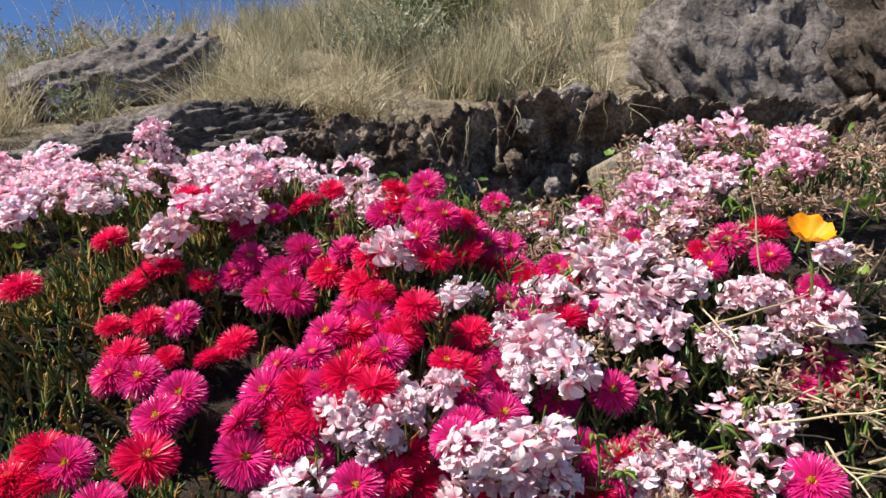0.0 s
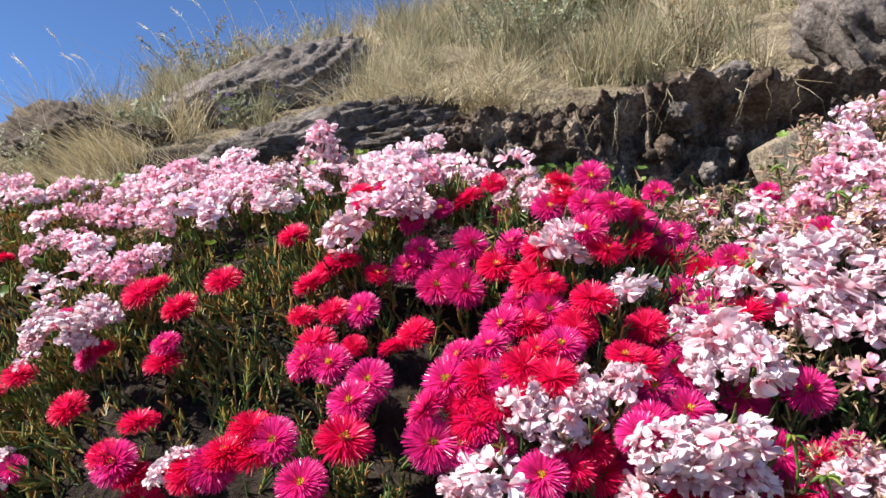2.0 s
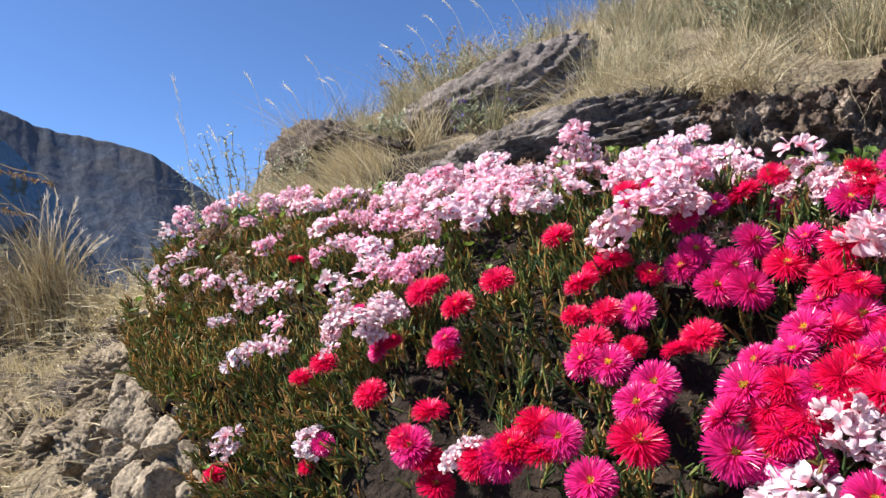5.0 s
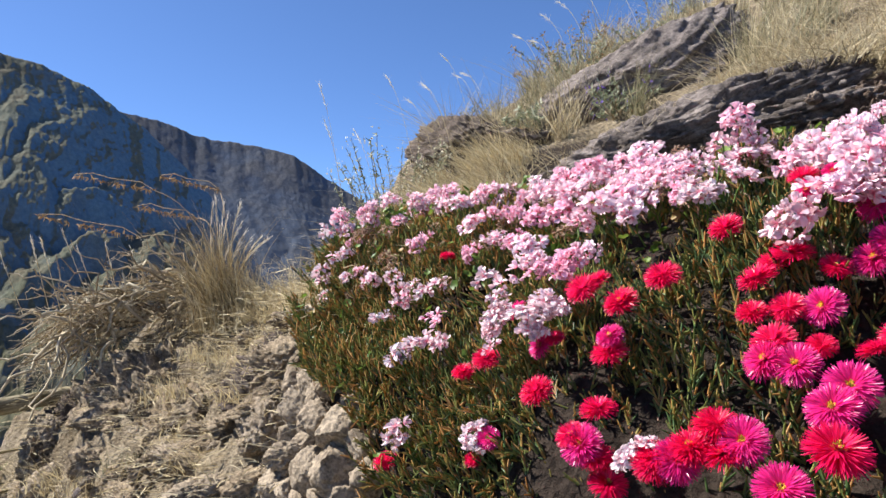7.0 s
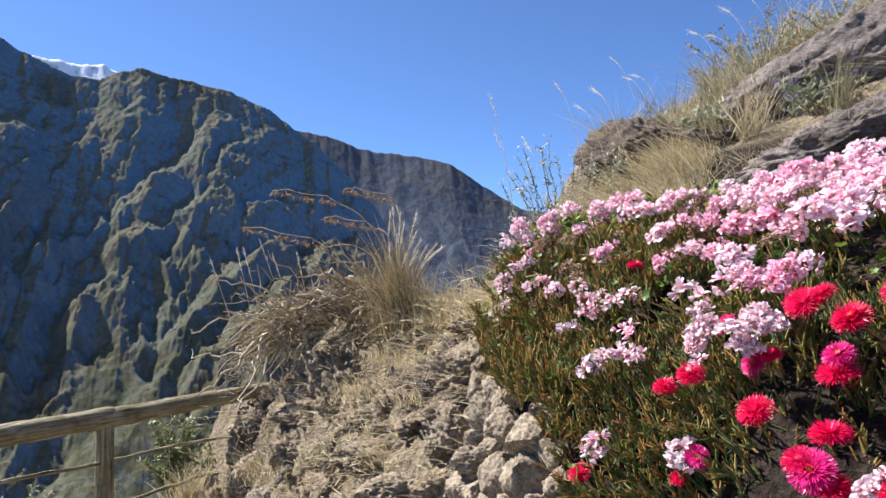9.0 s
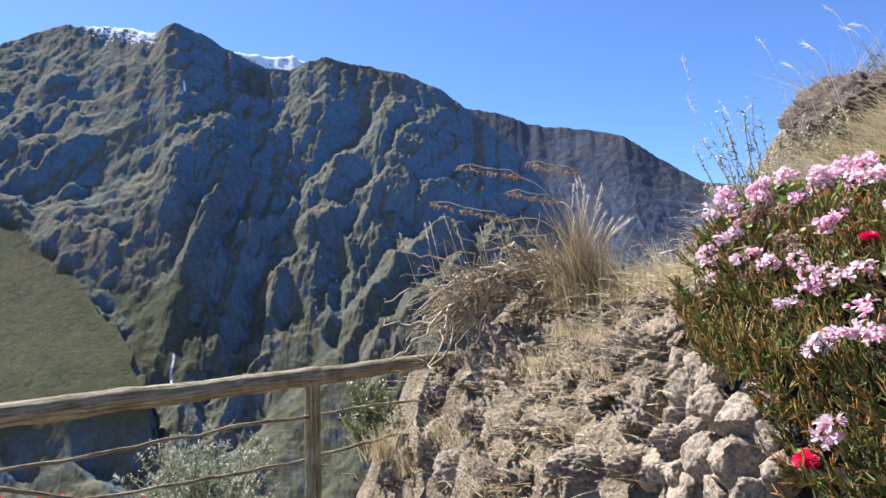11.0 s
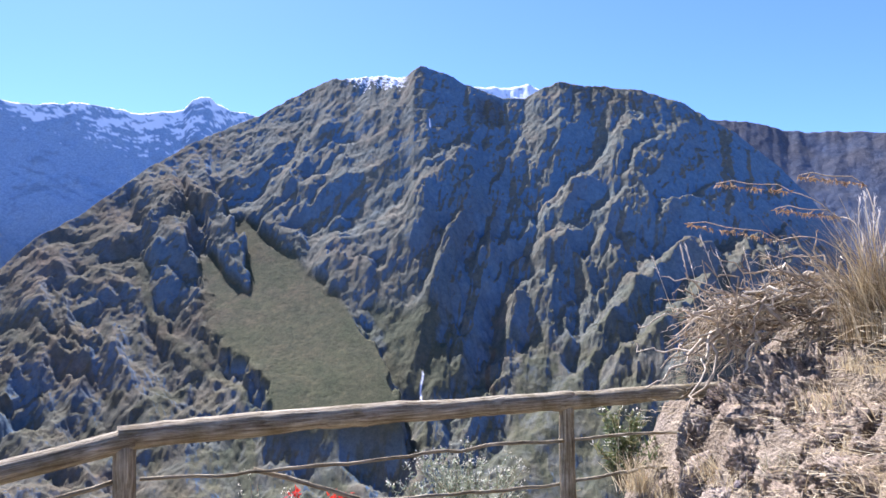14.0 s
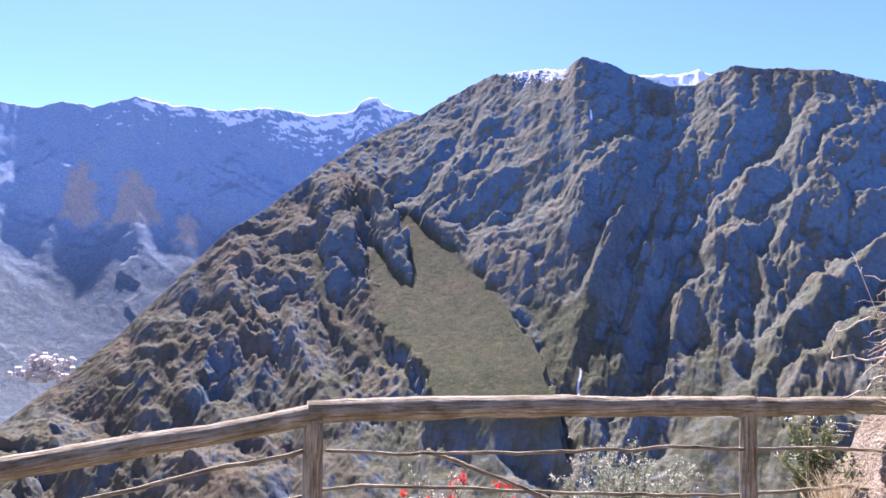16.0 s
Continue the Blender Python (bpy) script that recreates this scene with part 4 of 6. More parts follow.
def massif_shape(A, el, V):
    # the smooth grass fan between two rocky spurs
    wob = fbm(A * 1.1, el * 1.1, 61, 4)
    right = np.interp(el, [-13, -8, -4.9, -2.3, 0, 3.4, 5.1, 7.4], [95.5, 96.6, 97.9, 99.9, 101.9, 104.9, 106.9, 109.4]) + 0.7 * wob
    left = np.interp(el, [-13, -8.2, -6.4, -4.5, -1.4, 1.7, 4.6, 6.2, 7.6], [107.0, 108.2, 109.0, 111.5, 113.2, 113.6, 112.6, 111.0, 109.5]) + 1.5 * wob
    fan = step01(A - right, -0.3, 0.6) * step01(left - A, -0.2, 0.8) * step01(-el, -7.7, -7.0) * step01(el, -13.5, -11)
    strip = step01(0.8 - np.abs(A - np.interp(el, [-8.2, -4, -0.3, 4], [108.9, 113.4, 116.3, 117.4]) + 0.8 * wob), 0, 0.5) * step01(4.2 - el, 0, 1.5)
    cliff, step_up = 0 * A, 0 * A
    for ca, ce, wa, we, lean, high in ((110.5, 3.4, 1.15, 2.9, 0.42, 52), (114.4, 1.7, 1.7, 3.2, 0.25, 62), (111.3, -9.6, 3.4, 1.2, 0.0, 30), (124.9, -5.4, 1.2, 3.0, -0.1, 14), (118.8, -4.6, 1.3, 2.2, 0.9, 24)):
        off = A - ca - lean * (el - ce) + 0.8 * wob
        one = step01(1 - (off / wa) ** 2 - ((el - ce + 0.9 * wob) / we) ** 2, 0, 0.45)
        cliff = np.maximum(cliff, one)
        t = (el - ce + 0.9 * wob + we) / (2 * we)
        step_up = step_up + high * step01(1 - (off / wa) ** 2, -0.5, 0.8) * (np.clip(t, 0, 1) - np.clip((t - 1) / 1.1, 0, 1))
    fan = np.clip(fan - 1.6 * cliff, 0, 1)
    cone = step01(3.2 - np.abs(A - 84.5 - 0.25 * (el + 4)) + (-6 - el) * 0.35, 0, 1.2) * step01(-el, 3.0, 4.5)
    # dark grass spreads wider below heading 86, painting shade onto those slopes
    low = 0.75 * step01(-el, -3.0 - 4.0 * step01(-A, -86, -76), 5.0) * np.clip(0.35 + 0.4 * step01(-A, -86, -76) + 2.2 * fbm(A * 0.7, el * 0.8, 69, 5, 0.55), 0, 1)
    green = step01(3.4 - np.abs(A - 95.0 - 0.25 * (el + 4)) + 2.0 * wob, 0, 1.0) * step01(4.2 - np.abs(el + 4.0), 0, 1.5)
    meadow = np.maximum.reduce([fan, 0.8 * strip * (1 - cliff), low * (1 - cliff), 0.85 * green, 0.85 * cone * np.clip(0.6 + 2.2 * fbm(A * 1.6, el * 1.3, 67, 5, 0.6), 0, 1)])
    tall = np.clip(0.5 + 1.6 * fbm(A * 0.5, el * 0.9, 71, 5), 0, 1)
    plateau = step01(el, 15.2, 17.0) * step01(-A, -84, -79) * (0.4 + 0.6 * tall)
    saddle = step01(1.6 - np.abs(A - 88.3), 0, 0.8) * step01(1.6 - np.abs(el - 16.3), 0, 0.8)
    snow = step01(fbm(A * 5.5, el * 16.0, 77, 4) + 0.8 * (el - 18.6), 0.05, 0.25) * step01(3.0 - np.abs(A - 98.3), 0, 1)
    falls = step01(0.10 - np.abs(A - 94.5 - 0.12 * np.sin(el * 2.5)), 0, 0.06) * step01(1.3 - np.abs(el + 6.6), 0, 0.3)
    falls = falls + step01(0.09 - np.abs(A - 93.6 - 0.1 * (el - 15)), 0, 0.06) * step01(0.5 - np.abs(el - 14.6), 0, 0.3)
    wash = step01(0.28 - np.abs(A - 88.5 - 0.35 * np.sin(el * 0.9)), 0, 0.15) * step01(3.2 - np.abs(el + 5.5), 0, 0.8)
    slant = -0.2 + 0.6 * step01(A, 94, 112)
    flank = step01(A, 108, 115)
    spurs = (0.45 + 0.5 * flank) * (1 - 0.6 * step01(el, 5.0, 13.0) * (1 - flank)) * (1 - cliff) + 0.25 * step01(2.5 - np.abs(el - 10.5), 0, 2) * step01(5.0 - np.abs(A - 97.5), 0, 3)
    return {"grass": meadow, "snow": np.clip(snow + falls, 0, 1), "scree": np.clip((0.85 * flank + 0.35 * (1 - flank)) * step01(8.0 + 4 * flank - el, 0, 5) * (1 - 0.25 * cliff) * (0.6 + 0.4 * tall) + 0.7 * plateau + 0.6 * saddle + 0.8 * wash + 0.35 * fan * tall * step01(el, -8, 4), 0, 1), "slant": slant, "wall": 2.5 * np.clip(8.0 - el, 0, 16) * fan + step_up, "smooth": np.clip(0.96 * fan + 0.55 * cone + 0.5 * strip + 0.45 * green + 0.2 * flank * (1 - cliff), 0, 0.96), "craggy": 1 + 0.1 * flank, "spurs": spurs}


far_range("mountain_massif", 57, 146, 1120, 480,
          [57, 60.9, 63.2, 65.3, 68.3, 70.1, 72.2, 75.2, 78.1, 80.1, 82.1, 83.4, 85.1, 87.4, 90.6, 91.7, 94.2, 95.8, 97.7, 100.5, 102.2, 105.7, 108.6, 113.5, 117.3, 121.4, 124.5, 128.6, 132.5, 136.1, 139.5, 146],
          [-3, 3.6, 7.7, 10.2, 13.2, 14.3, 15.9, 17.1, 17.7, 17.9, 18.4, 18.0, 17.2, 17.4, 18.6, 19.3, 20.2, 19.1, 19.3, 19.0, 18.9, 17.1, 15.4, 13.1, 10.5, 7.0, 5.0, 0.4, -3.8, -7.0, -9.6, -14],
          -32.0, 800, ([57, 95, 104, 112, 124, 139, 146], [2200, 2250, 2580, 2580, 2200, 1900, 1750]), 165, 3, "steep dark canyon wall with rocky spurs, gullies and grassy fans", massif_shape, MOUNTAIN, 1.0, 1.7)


def east_shape(A, el, V):
    z = np.zeros_like(A)
    tall = np.clip(0.6 + 1.5 * fbm(A * 0.6, el * 0.9, 91, 5), 0, 1)
    return {"grass": z, "snow": z, "scree": 0.5 * step01(V, 0.7, 0.95) * tall, "slant": 0.3 + z, "wall": z, "spurs": 0.35 + z}


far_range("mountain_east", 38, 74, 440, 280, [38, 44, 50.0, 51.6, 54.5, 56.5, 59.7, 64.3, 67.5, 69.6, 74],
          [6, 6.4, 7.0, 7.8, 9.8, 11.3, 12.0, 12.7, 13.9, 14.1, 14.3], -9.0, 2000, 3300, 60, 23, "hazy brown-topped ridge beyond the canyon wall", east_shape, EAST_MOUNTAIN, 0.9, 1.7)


def snow_shape(A, el, V):
    line = np.interp(A, [100, 109, 113, 116, 119, 123, 127, 131, 133, 136], [14.8, 14.6, 14.4, 13.2, 13.6, 14.6, 14.7, 14.0, 14.6, 16.5])
    snow = step01(1.5 * fbm(A * 1.3, el * 4.2, 33, 5, 0.65) + 0.28 * (el - line), 0.08, 0.22)
    wob = fbm(A * 1.3, el * 1.3, 39, 4)
    # tan slides, their colour raised to stand in for sun on them
    lit_slides = 0 * A
    for ca, c0, c1, wa in ((135.2, 5.0, 10.2, 1.7), (131.5, 4.6, 9.4, 2.4), (127.6, 3.0, 6.5, 1.2)):
        u = (c1 - el) / (c1 - c0)
        lit_slides = np.maximum(lit_slides, step01(wa * np.clip(0.35 + 0.65 * u, 0, 1) - np.abs(A - ca + wob), 0, 0.5) * step01(el + wob, c0, c0 + 0.8) * step01(c1 - el, 0, 0.8))
    floor = step01(-el + 0.6 * wob, -8.5, 0.5)
    return {"grass": 0.85 * floor, "snow": snow, "scree": 0.9 * lit_slides, "smooth": 0.5 * floor, "craggy": 0.3 + 0 * A, "slant": 0 * A, "wall": 0 * A}


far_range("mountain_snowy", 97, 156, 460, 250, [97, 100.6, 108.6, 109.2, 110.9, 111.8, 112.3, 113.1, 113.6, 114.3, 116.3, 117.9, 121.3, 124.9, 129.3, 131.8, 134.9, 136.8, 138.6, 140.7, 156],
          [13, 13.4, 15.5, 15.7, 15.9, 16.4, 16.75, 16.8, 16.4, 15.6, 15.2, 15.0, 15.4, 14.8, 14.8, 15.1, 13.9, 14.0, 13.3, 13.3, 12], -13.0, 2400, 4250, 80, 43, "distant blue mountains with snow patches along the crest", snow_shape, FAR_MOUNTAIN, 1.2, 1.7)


def peak_shape(A, el, V):
    z = np.zeros_like(A)
    return {"grass": z, "snow": step01(fbm(A * 2.5, el * 4, 53, 4) + V * 1.6, 0.9, 1.2), "scree": z, "slant": z, "wall": z}


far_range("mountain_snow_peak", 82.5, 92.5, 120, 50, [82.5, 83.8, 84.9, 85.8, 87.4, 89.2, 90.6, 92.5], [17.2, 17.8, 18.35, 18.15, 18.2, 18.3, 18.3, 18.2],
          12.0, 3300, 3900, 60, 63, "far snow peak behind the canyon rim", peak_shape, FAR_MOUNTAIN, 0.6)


def build_village():
    v0 = np.array([[x, y, z] for x in (-1, 1) for y in (-1, 1) for z in (0, 1)], float)
    v0 = np.concatenate([v0, [[0, -1, 1.5], [0, 1, 1.5]]])
    f0 = np.array([[0, 4, 5], [0, 5, 1], [2, 3, 7], [2, 7, 6], [0, 1, 3], [0, 3, 2], [4, 6, 7], [4, 7, 5], [1, 5, 8], [3, 9, 7], [1, 8, 9], [1, 9, 3], [5, 7, 9], [5, 9, 8]])
    k = 110
    az, el = np.radians(rng.normal(137.0, 1.1, k)), np.radians(rng.normal(-5.9, 0.55, k))
    d = 2560 + 60 * rng.random(k)
    p = np.stack([-np.sin(az) * d, np.cos(az) * d, np.tan(el) * d], -1)
    turn = facing(np.tile([0, 0, 1.0], (k, 1)), rng.random(k) * 6.3, 5 + 6 * rng.random(k))
    ob = new("village", mesh_of("village", *scattered(v0, f0, turn, p), HOUSE, False))
    tagged(ob, "far village of small pale houses on the valley floor", "village", kind="stuff")


build_village()


# ---- rocks ----
def rock_mesh(name, size, seed, mat, detail=5, angular=7, rough=0.16, strata=0.0, faces=()):
    """A broken stone: a ball cut by random planes, then weathered."""
    r = np.random.default_rng(seed)
    bm = bmesh.new()
    bmesh.ops.create_icosphere(bm, subdivisions=detail, radius=1.0)
    v = np.array([w.co for w in bm.verts])
    f = np.array([[w.index for w in fc.verts] for fc in bm.faces])
    bm.free()
    cuts = [(unit(r.normal(size=3)), r.uniform(0.55, 0.85)) for _ in range(angular)]
    for n, d in cuts + [(unit(np.array(q[:3], float)), q[3]) for q in faces]:
        over = np.maximum(v @ n - d, 0)
        v = v - over[:, None] * n * 0.94
    out = unit(v)
    s = seed * 3.1
    w = ridged(v[:, 0] * 1.7 + s + v[:, 2] * 1.1, v[:, 1] * 1.7 - v[:, 2] * 1.3, seed, 5, 0.6) - 0.4
    w2 = fbm(v[:, 0] * 7 + v[:, 2] * 4 + s, v[:, 1] * 7 + v[:, 2] * 5, seed + 3, 4, 0.65)
    w3 = fbm(v[:, 0] * 1.5 + s, v[:, 2] * 16 + v[:, 1] * 3, seed + 5, 3)
    w4 = fbm(v[:, 0] * 21 + v[:, 2] * 13, v[:, 1] * 21 - v[:, 2] * 17 + s, seed + 8, 3, 0.6)
    v = v + out * (rough * 0.75 * w + rough * 0.62 * w2 + rough * 0.5 * w4 + strata * w3)[:, None]
    return mesh_of(name, v * np.array(size), f, mat)


def rock(name, place, size, turn, seed, mat, label, category="rock", detail=5, angular=7, rough=0.16, strata=0.0, group="", faces=()):
    ob = new(name, rock_mesh(name, size, seed, mat, detail, angular, rough, strata, faces))
    ob.matrix_world = pose(*place, *turn)
    return tagged(ob, label, category, group)


rock("boulder", (1.03, 2.50, 2.22), (0.60, 0.50, 0.62), (0, 6, 0), 4, ROCK, "big weathered grey boulder jutting from the soil bank", "boulder", 6, 5, 0.135, 0.02, "",
     [(0.15, -1.0, 0.06, 0.60), (-0.85, -0.3, 0.45, 0.76), (0.45, -0.45, -0.75, 0.60), (-0.75, -0.2, -0.6, 0.70), (-0.4, -0.3, 0.9, 0.72), (0.85, -0.55, 0.1, 0.66)])
rock("boulder", (1.66, 2.44, 2.16), (0.56, 0.44, 0.62), (0, 8, -10), 9, DARK_ROCK, "crumbling brown rock beside the big boulder", "boulder", 6, 6, 0.36, 0.03, "", [(0.35, -1.0, -0.25, 0.62), (0.6, -0.6, 0.4, 0.66)])
rock("rock_slab", (0.475, 2.05, 1.83), (0.15, 0.09, 0.15), (-14, 30, 12), 12, PALE_ROCK, "flat tan stone slab leaning against the soil bank", "rock", 5, 3, 0.05, 0.0, "",
     [(0, -1, 0.25, 0.35), (0.75, -0.2, 0.6, 0.55), (-0.8, -0.1, 0.5, 0.5), (-0.7, 0, -0.7, 0.6), (0.9, 0, -0.4, 0.55)])
rock("rock_slab", (-1.53, 2.78, 2.37), (0.60, 0.42, 0.24), (20, -37, 58), 15, ROCK, "long tilted slab of layered grey rock on the slope", "rock", 6, 5, 0.13, 0.07)
rock("rock", (-2.18, 2.42, 2.12), (0.52, 0.36, 0.29), (0, 0, 0), 18, DARK_ROCK, "dark layered rock on the brow of the slope", "rock", 6, 4, 0.2, 0.045, "", [(-0.75, -0.35, -0.5, 0.5), (0.1, -0.9, -0.35, 0.55)])
rock("rock", (-1.10, 2.20, 1.93), (0.60, 0.26, 0.16), (0, -15, 8), 21, ROCK, "low grey rock ledge behind the flowers", "rock", 6, 3, 0.22, 0.03)
rock("rock", (-0.62, 2.16, 1.99), (0.40, 0.16, 0.08), (6, -4, 2), 24, ROCK, "crumbling ledge of dark rock along the bank", "rock", 5, 5, 0.3, 0.05)
rock("rock", (0.32, 2.13, 2.09), (0.09, 0.08, 0.05), (6, -5, 0), 27, ROCK, "grey stone at the top of the soil bank", "rock", 5, 6, 0.2)
rock("outcrop", (-3.08, 1.30, 1.02), (0.44, 0.36, 0.32), (25, 0, 10), 31, OUTCROP, "pinkish weathered outcrop of crumbling rock", "outcrop", 6, 6, 0.33, 0.0)
rock("outcrop", (-2.70, 1.22, 0.86), (0.38, 0.30, 0.27), (30, 10, -15), 34, OUTCROP, "rough pale outcrop with straw on it", "outcrop", 6, 6, 0.33, 0.0)
rock("outcrop", (-3.42, 1.16, 0.80), (0.26, 0.26, 0.34), (0, 0, 30), 37, DARK_ROCK, "dark broken rock beside the railing's end", "outcrop", 6, 6, 0.38, 0.03)
rock("outcrop", (-2.15, 1.36, 1.18), (0.34, 0.24, 0.20), (30, 5, 5), 39, DARK_ROCK, "crumbling brown rock step in the slope", "outcrop", 6, 5, 0.38, 0.03)
rock("outcrop", (-3.12, 0.98, 0.62), (0.30, 0.24, 0.24), (10, 10, 40), 42, OUTCROP, "pale rock face streaked with dry grass", "outcrop", 6, 6, 0.33, 0.0)

WALL_STONES = [(-1.50, 0.985, 1.285, 0.06), (-1.53, 0.965, 1.25, 0.055), (-1.57, 0.985, 1.30, 0.05), (-1.44, 0.965, 1.27, 0.055), (-1.47, 0.95, 1.215, 0.045), (-1.58, 0.97, 1.16, 0.05), (-1.529, 0.964, 1.208, 0.042), (-1.365, 0.913, 1.231, 0.06), (-1.246, 0.884, 1.242, 0.068), (-1.452, 0.928, 1.171, 0.05), (-1.384, 0.895, 1.13, 0.06), (-1.241, 0.869, 1.17, 0.07), (-1.595, 0.942, 1.049, 0.06), (-1.496, 0.912, 1.051, 0.06), (-1.388, 0.953, 1.311, 0.052), (-1.349, 0.977, 1.324, 0.046), (-1.266, 0.936, 1.293, 0.04), (-1.179, 0.875, 1.221, 0.042), (-1.137, 0.855, 1.165, 0.05), (-1.275, 0.871, 1.118, 0.05), (-1.663, 0.94, 0.995, 0.04), (-1.307, 0.87, 1.075, 0.06), (-1.431, 0.889, 1.021, 0.06), (-1.201, 0.853, 1.105, 0.06)]
for i, (x, y, z, s) in enumerate(WALL_STONES):
    rock("wall_stone", (x, y, z), (s * 1.1, s, s * 0.95), (17 * i % 50 - 20, 23 * i % 40 - 20, 67 * i % 360), 60 + i, PALE_ROCK,
         "pale broken stone stacked at the end of the flower bed", "stone", 5, 14, 0.14, 0.0, "stones stacked at the bed's end")


def build_bank():
    """The undercut face of dark soil behind the bed, with its lip."""
    u = np.linspace(-1.55, 1.9, 620)
    prof_t = np.array([0, 0.12, 0.3, 0.45, 0.6, 0.72, 0.78, 0.84, 1.0])
    v = np.linspace(0, 1, 170)
    X, V = np.meshgrid(u, v, indexing="ij")
    top = np.interp(X, [-1.5, -1.0, -0.6, 0.0, 0.3, 0.5, 0.8, 1.9], [1.86, 1.95, 2.00, 2.06, 2.09, 2.08, 2.02, 2.05]) + 0.025 * fbm(X * 5.0, X * 0, 85, 4)
    k = np.interp(V, prof_t, [0.0, 0.18, 0.42, 0.62, 0.8, 0.93, 0.985, 1.0, 1.10])
    deep = step01(X, -0.12, 0.08) * (1 - step01(X, 0.85, 1.1))
    Y = np.interp(V, prof_t, [1.74, 2.00, 2.16, 2.19, 2.16, 2.10, 2.07, 2.09, 2.42]) * deep + np.interp(V, prof_t, [1.70, 1.86, 1.96, 2.0, 2.03, 2.06, 2.08, 2.11, 2.42]) * (1 - deep)
    Z = 1.52 + (top - 1.52) * k
    body = step01(V, 0.05, 0.25) * (1 - 0.65 * step01(V, 0.8, 1.0))
    n1 = ridged(X * 4.5, Z * 5.0 + Y * 2, 81, 3, 0.5) - 0.4
    n2 = ridged(X * 15, Z * 15 + Y * 11, 83, 4, 0.6) - 0.4
    n3 = fbm(X * 48, Z * 48 + Y * 31, 87, 3, 0.6)
    Y = Y - (0.11 * n1 + 0.085 * n2 + 0.03 * n3) * body
    Z = Z + 0.030 * n2 + 0.018 * n3 + 0.025 * n1 * step01(V, 0.7, 0.8)
    pts = np.stack([X, Y, Z], -1).reshape(-1, 3)
    ob = new("soil_bank", mesh_of("soil_bank", pts, grid_faces(620, 170), SOIL))
    tagged(ob, "undercut bank of dark crumbling soil with roots", "bank", kind="structure")


build_bank()
STONES = [rock_mesh("stone", (1, 0.8, 0.75), 90 + i, (ROCK, DARK_ROCK, PALE_ROCK, SOIL)[i], 4, 7, 0.5) for i in range(4)]
for i in range(90):
    x = rng.uniform(-0.9, 0.95)
    z = rng.uniform(1.66, 2.02)
    ob = new("stone", STONES[(1, 3, 0, 3)[i % 4]])
    s = rng.uniform(0.008, 0.034) * (1.25 if x > -0.1 else 0.7)
    ob.matrix_world = pose(x, np.interp(z, [1.6, 1.85, 2.0], [1.98, 2.13, 2.08]) - (0.10 if x < -0.05 else 0.0), z, *rng.uniform(0, 360, 3)) @ Matrix.Diagonal((s, s, s, 1))
    tagged(ob, "rough stone lodged in the dark soil bank", "stone", "stones in the soil bank")
for i in range(40):
    x, y = rng.uniform(-3.3, -1.65), rng.uniform(0.75, 1.75)
    s = rng.uniform(0.012, 0.04)
    ob = new("stone", STONES[(0, 2, 2, 1)[i % 4]])
    ob.matrix_world = pose(x, y, float(rough_height(x, y)) + 0.01, *rng.uniform(0, 360, 3)) @ Matrix.Diagonal((s, s, s, 1))
    tagged(ob, "loose pale stone on the dry slope", "stone", "loose stones on the slope")


CHUNKS = [rock_mesh("outcrop_rock", (1, 0.85, 0.7), 130 + i, (OUTCROP, OUTCROP, OUTCROP, PALE_ROCK, OUTCROP)[i], 5, 6, 0.32, 0.05) for i in range(5)]
for i in range(18):
    x, y = rng.uniform(-3.55, -1.62), rng.uniform(0.72, 1.62)
    if y > 1.75 + 0.25 * (x + 1.6) + 0.5 or x > bed_left(y) - 0.18:
        continue
    s = rng.uniform(0.04, 0.12) * (1.25 if x < -2.6 else 1.0)
    ob = new("outcrop_rock", CHUNKS[i % 5])
    ob.matrix_world = pose(x, y, float(rough_height(x, y)) - 0.45 * s, *rng.uniform(0, 360, 3)) @ Matrix.Diagonal((s, s, s, 1))
    tagged(ob, "rough crumbling rock set in the dry slope", "rock", "rocks of the outcrop")
r_step = np.random.default_rng(78)
for i in range(16):
    x, y = r_step.uniform(-2.55, -1.78), r_step.uniform(0.82, 1.42)
    s = r_step.uniform(0.05, 0.12)
    ob = new("outcrop_rock", CHUNKS[(i + 2) % 5])
    ob.matrix_world = pose(x, y, float(rough_height(x, y)) - 0.35 * s, *r_step.uniform(-25, 25, 2), r_step.uniform(0, 360)) @ Matrix.Diagonal((s * 1.5, s, s * 0.8, 1))
    tagged(ob, "rough crumbling rock set in the dry slope", "rock", "rocks of the outcrop")
for i in range(22):
    y = r_step.uniform(0.82, 1.35)
    x = float(bed_left(y)) - r_step.uniform(0.02, 0.2)
    s = r_step.uniform(0.05, 0.095)
    low, high = float(ground_height(x - 0.15, y)), float(ground_height(x + 0.15, y))
    ob = new("outcrop_rock", CHUNKS[i % 5])
    ob.matrix_world = pose(x, y, low + (high - low) * r_step.uniform(0.1, 0.75), *r_step.uniform(-40, 40, 2), r_step.uniform(0, 360)) @ Matrix.Diagonal((s * 1.2, s, s * 0.9, 1))
    tagged(ob, "rough crumbling rock under the edge of the flower bed", "rock", "rocks of the outcrop")
r_low = np.random.default_rng(77)
for i in range(16):
    x, y = r_low.uniform(-3.5, -2.1), r_low.uniform(0.72, 1.12)
    s = r_low.uniform(0.05, 0.13)
    ob = new("outcrop_rock", CHUNKS[i % 5])
    ob.matrix_world = pose(x, y, float(rough_height(x, y)) - 0.4 * s, *r_low.uniform(0, 360, 3)) @ Matrix.Diagonal((s, s * 1.2, s, 1))
    tagged(ob, "rough crumbling rock set in the dry slope", "rock", "rocks of the outcrop")


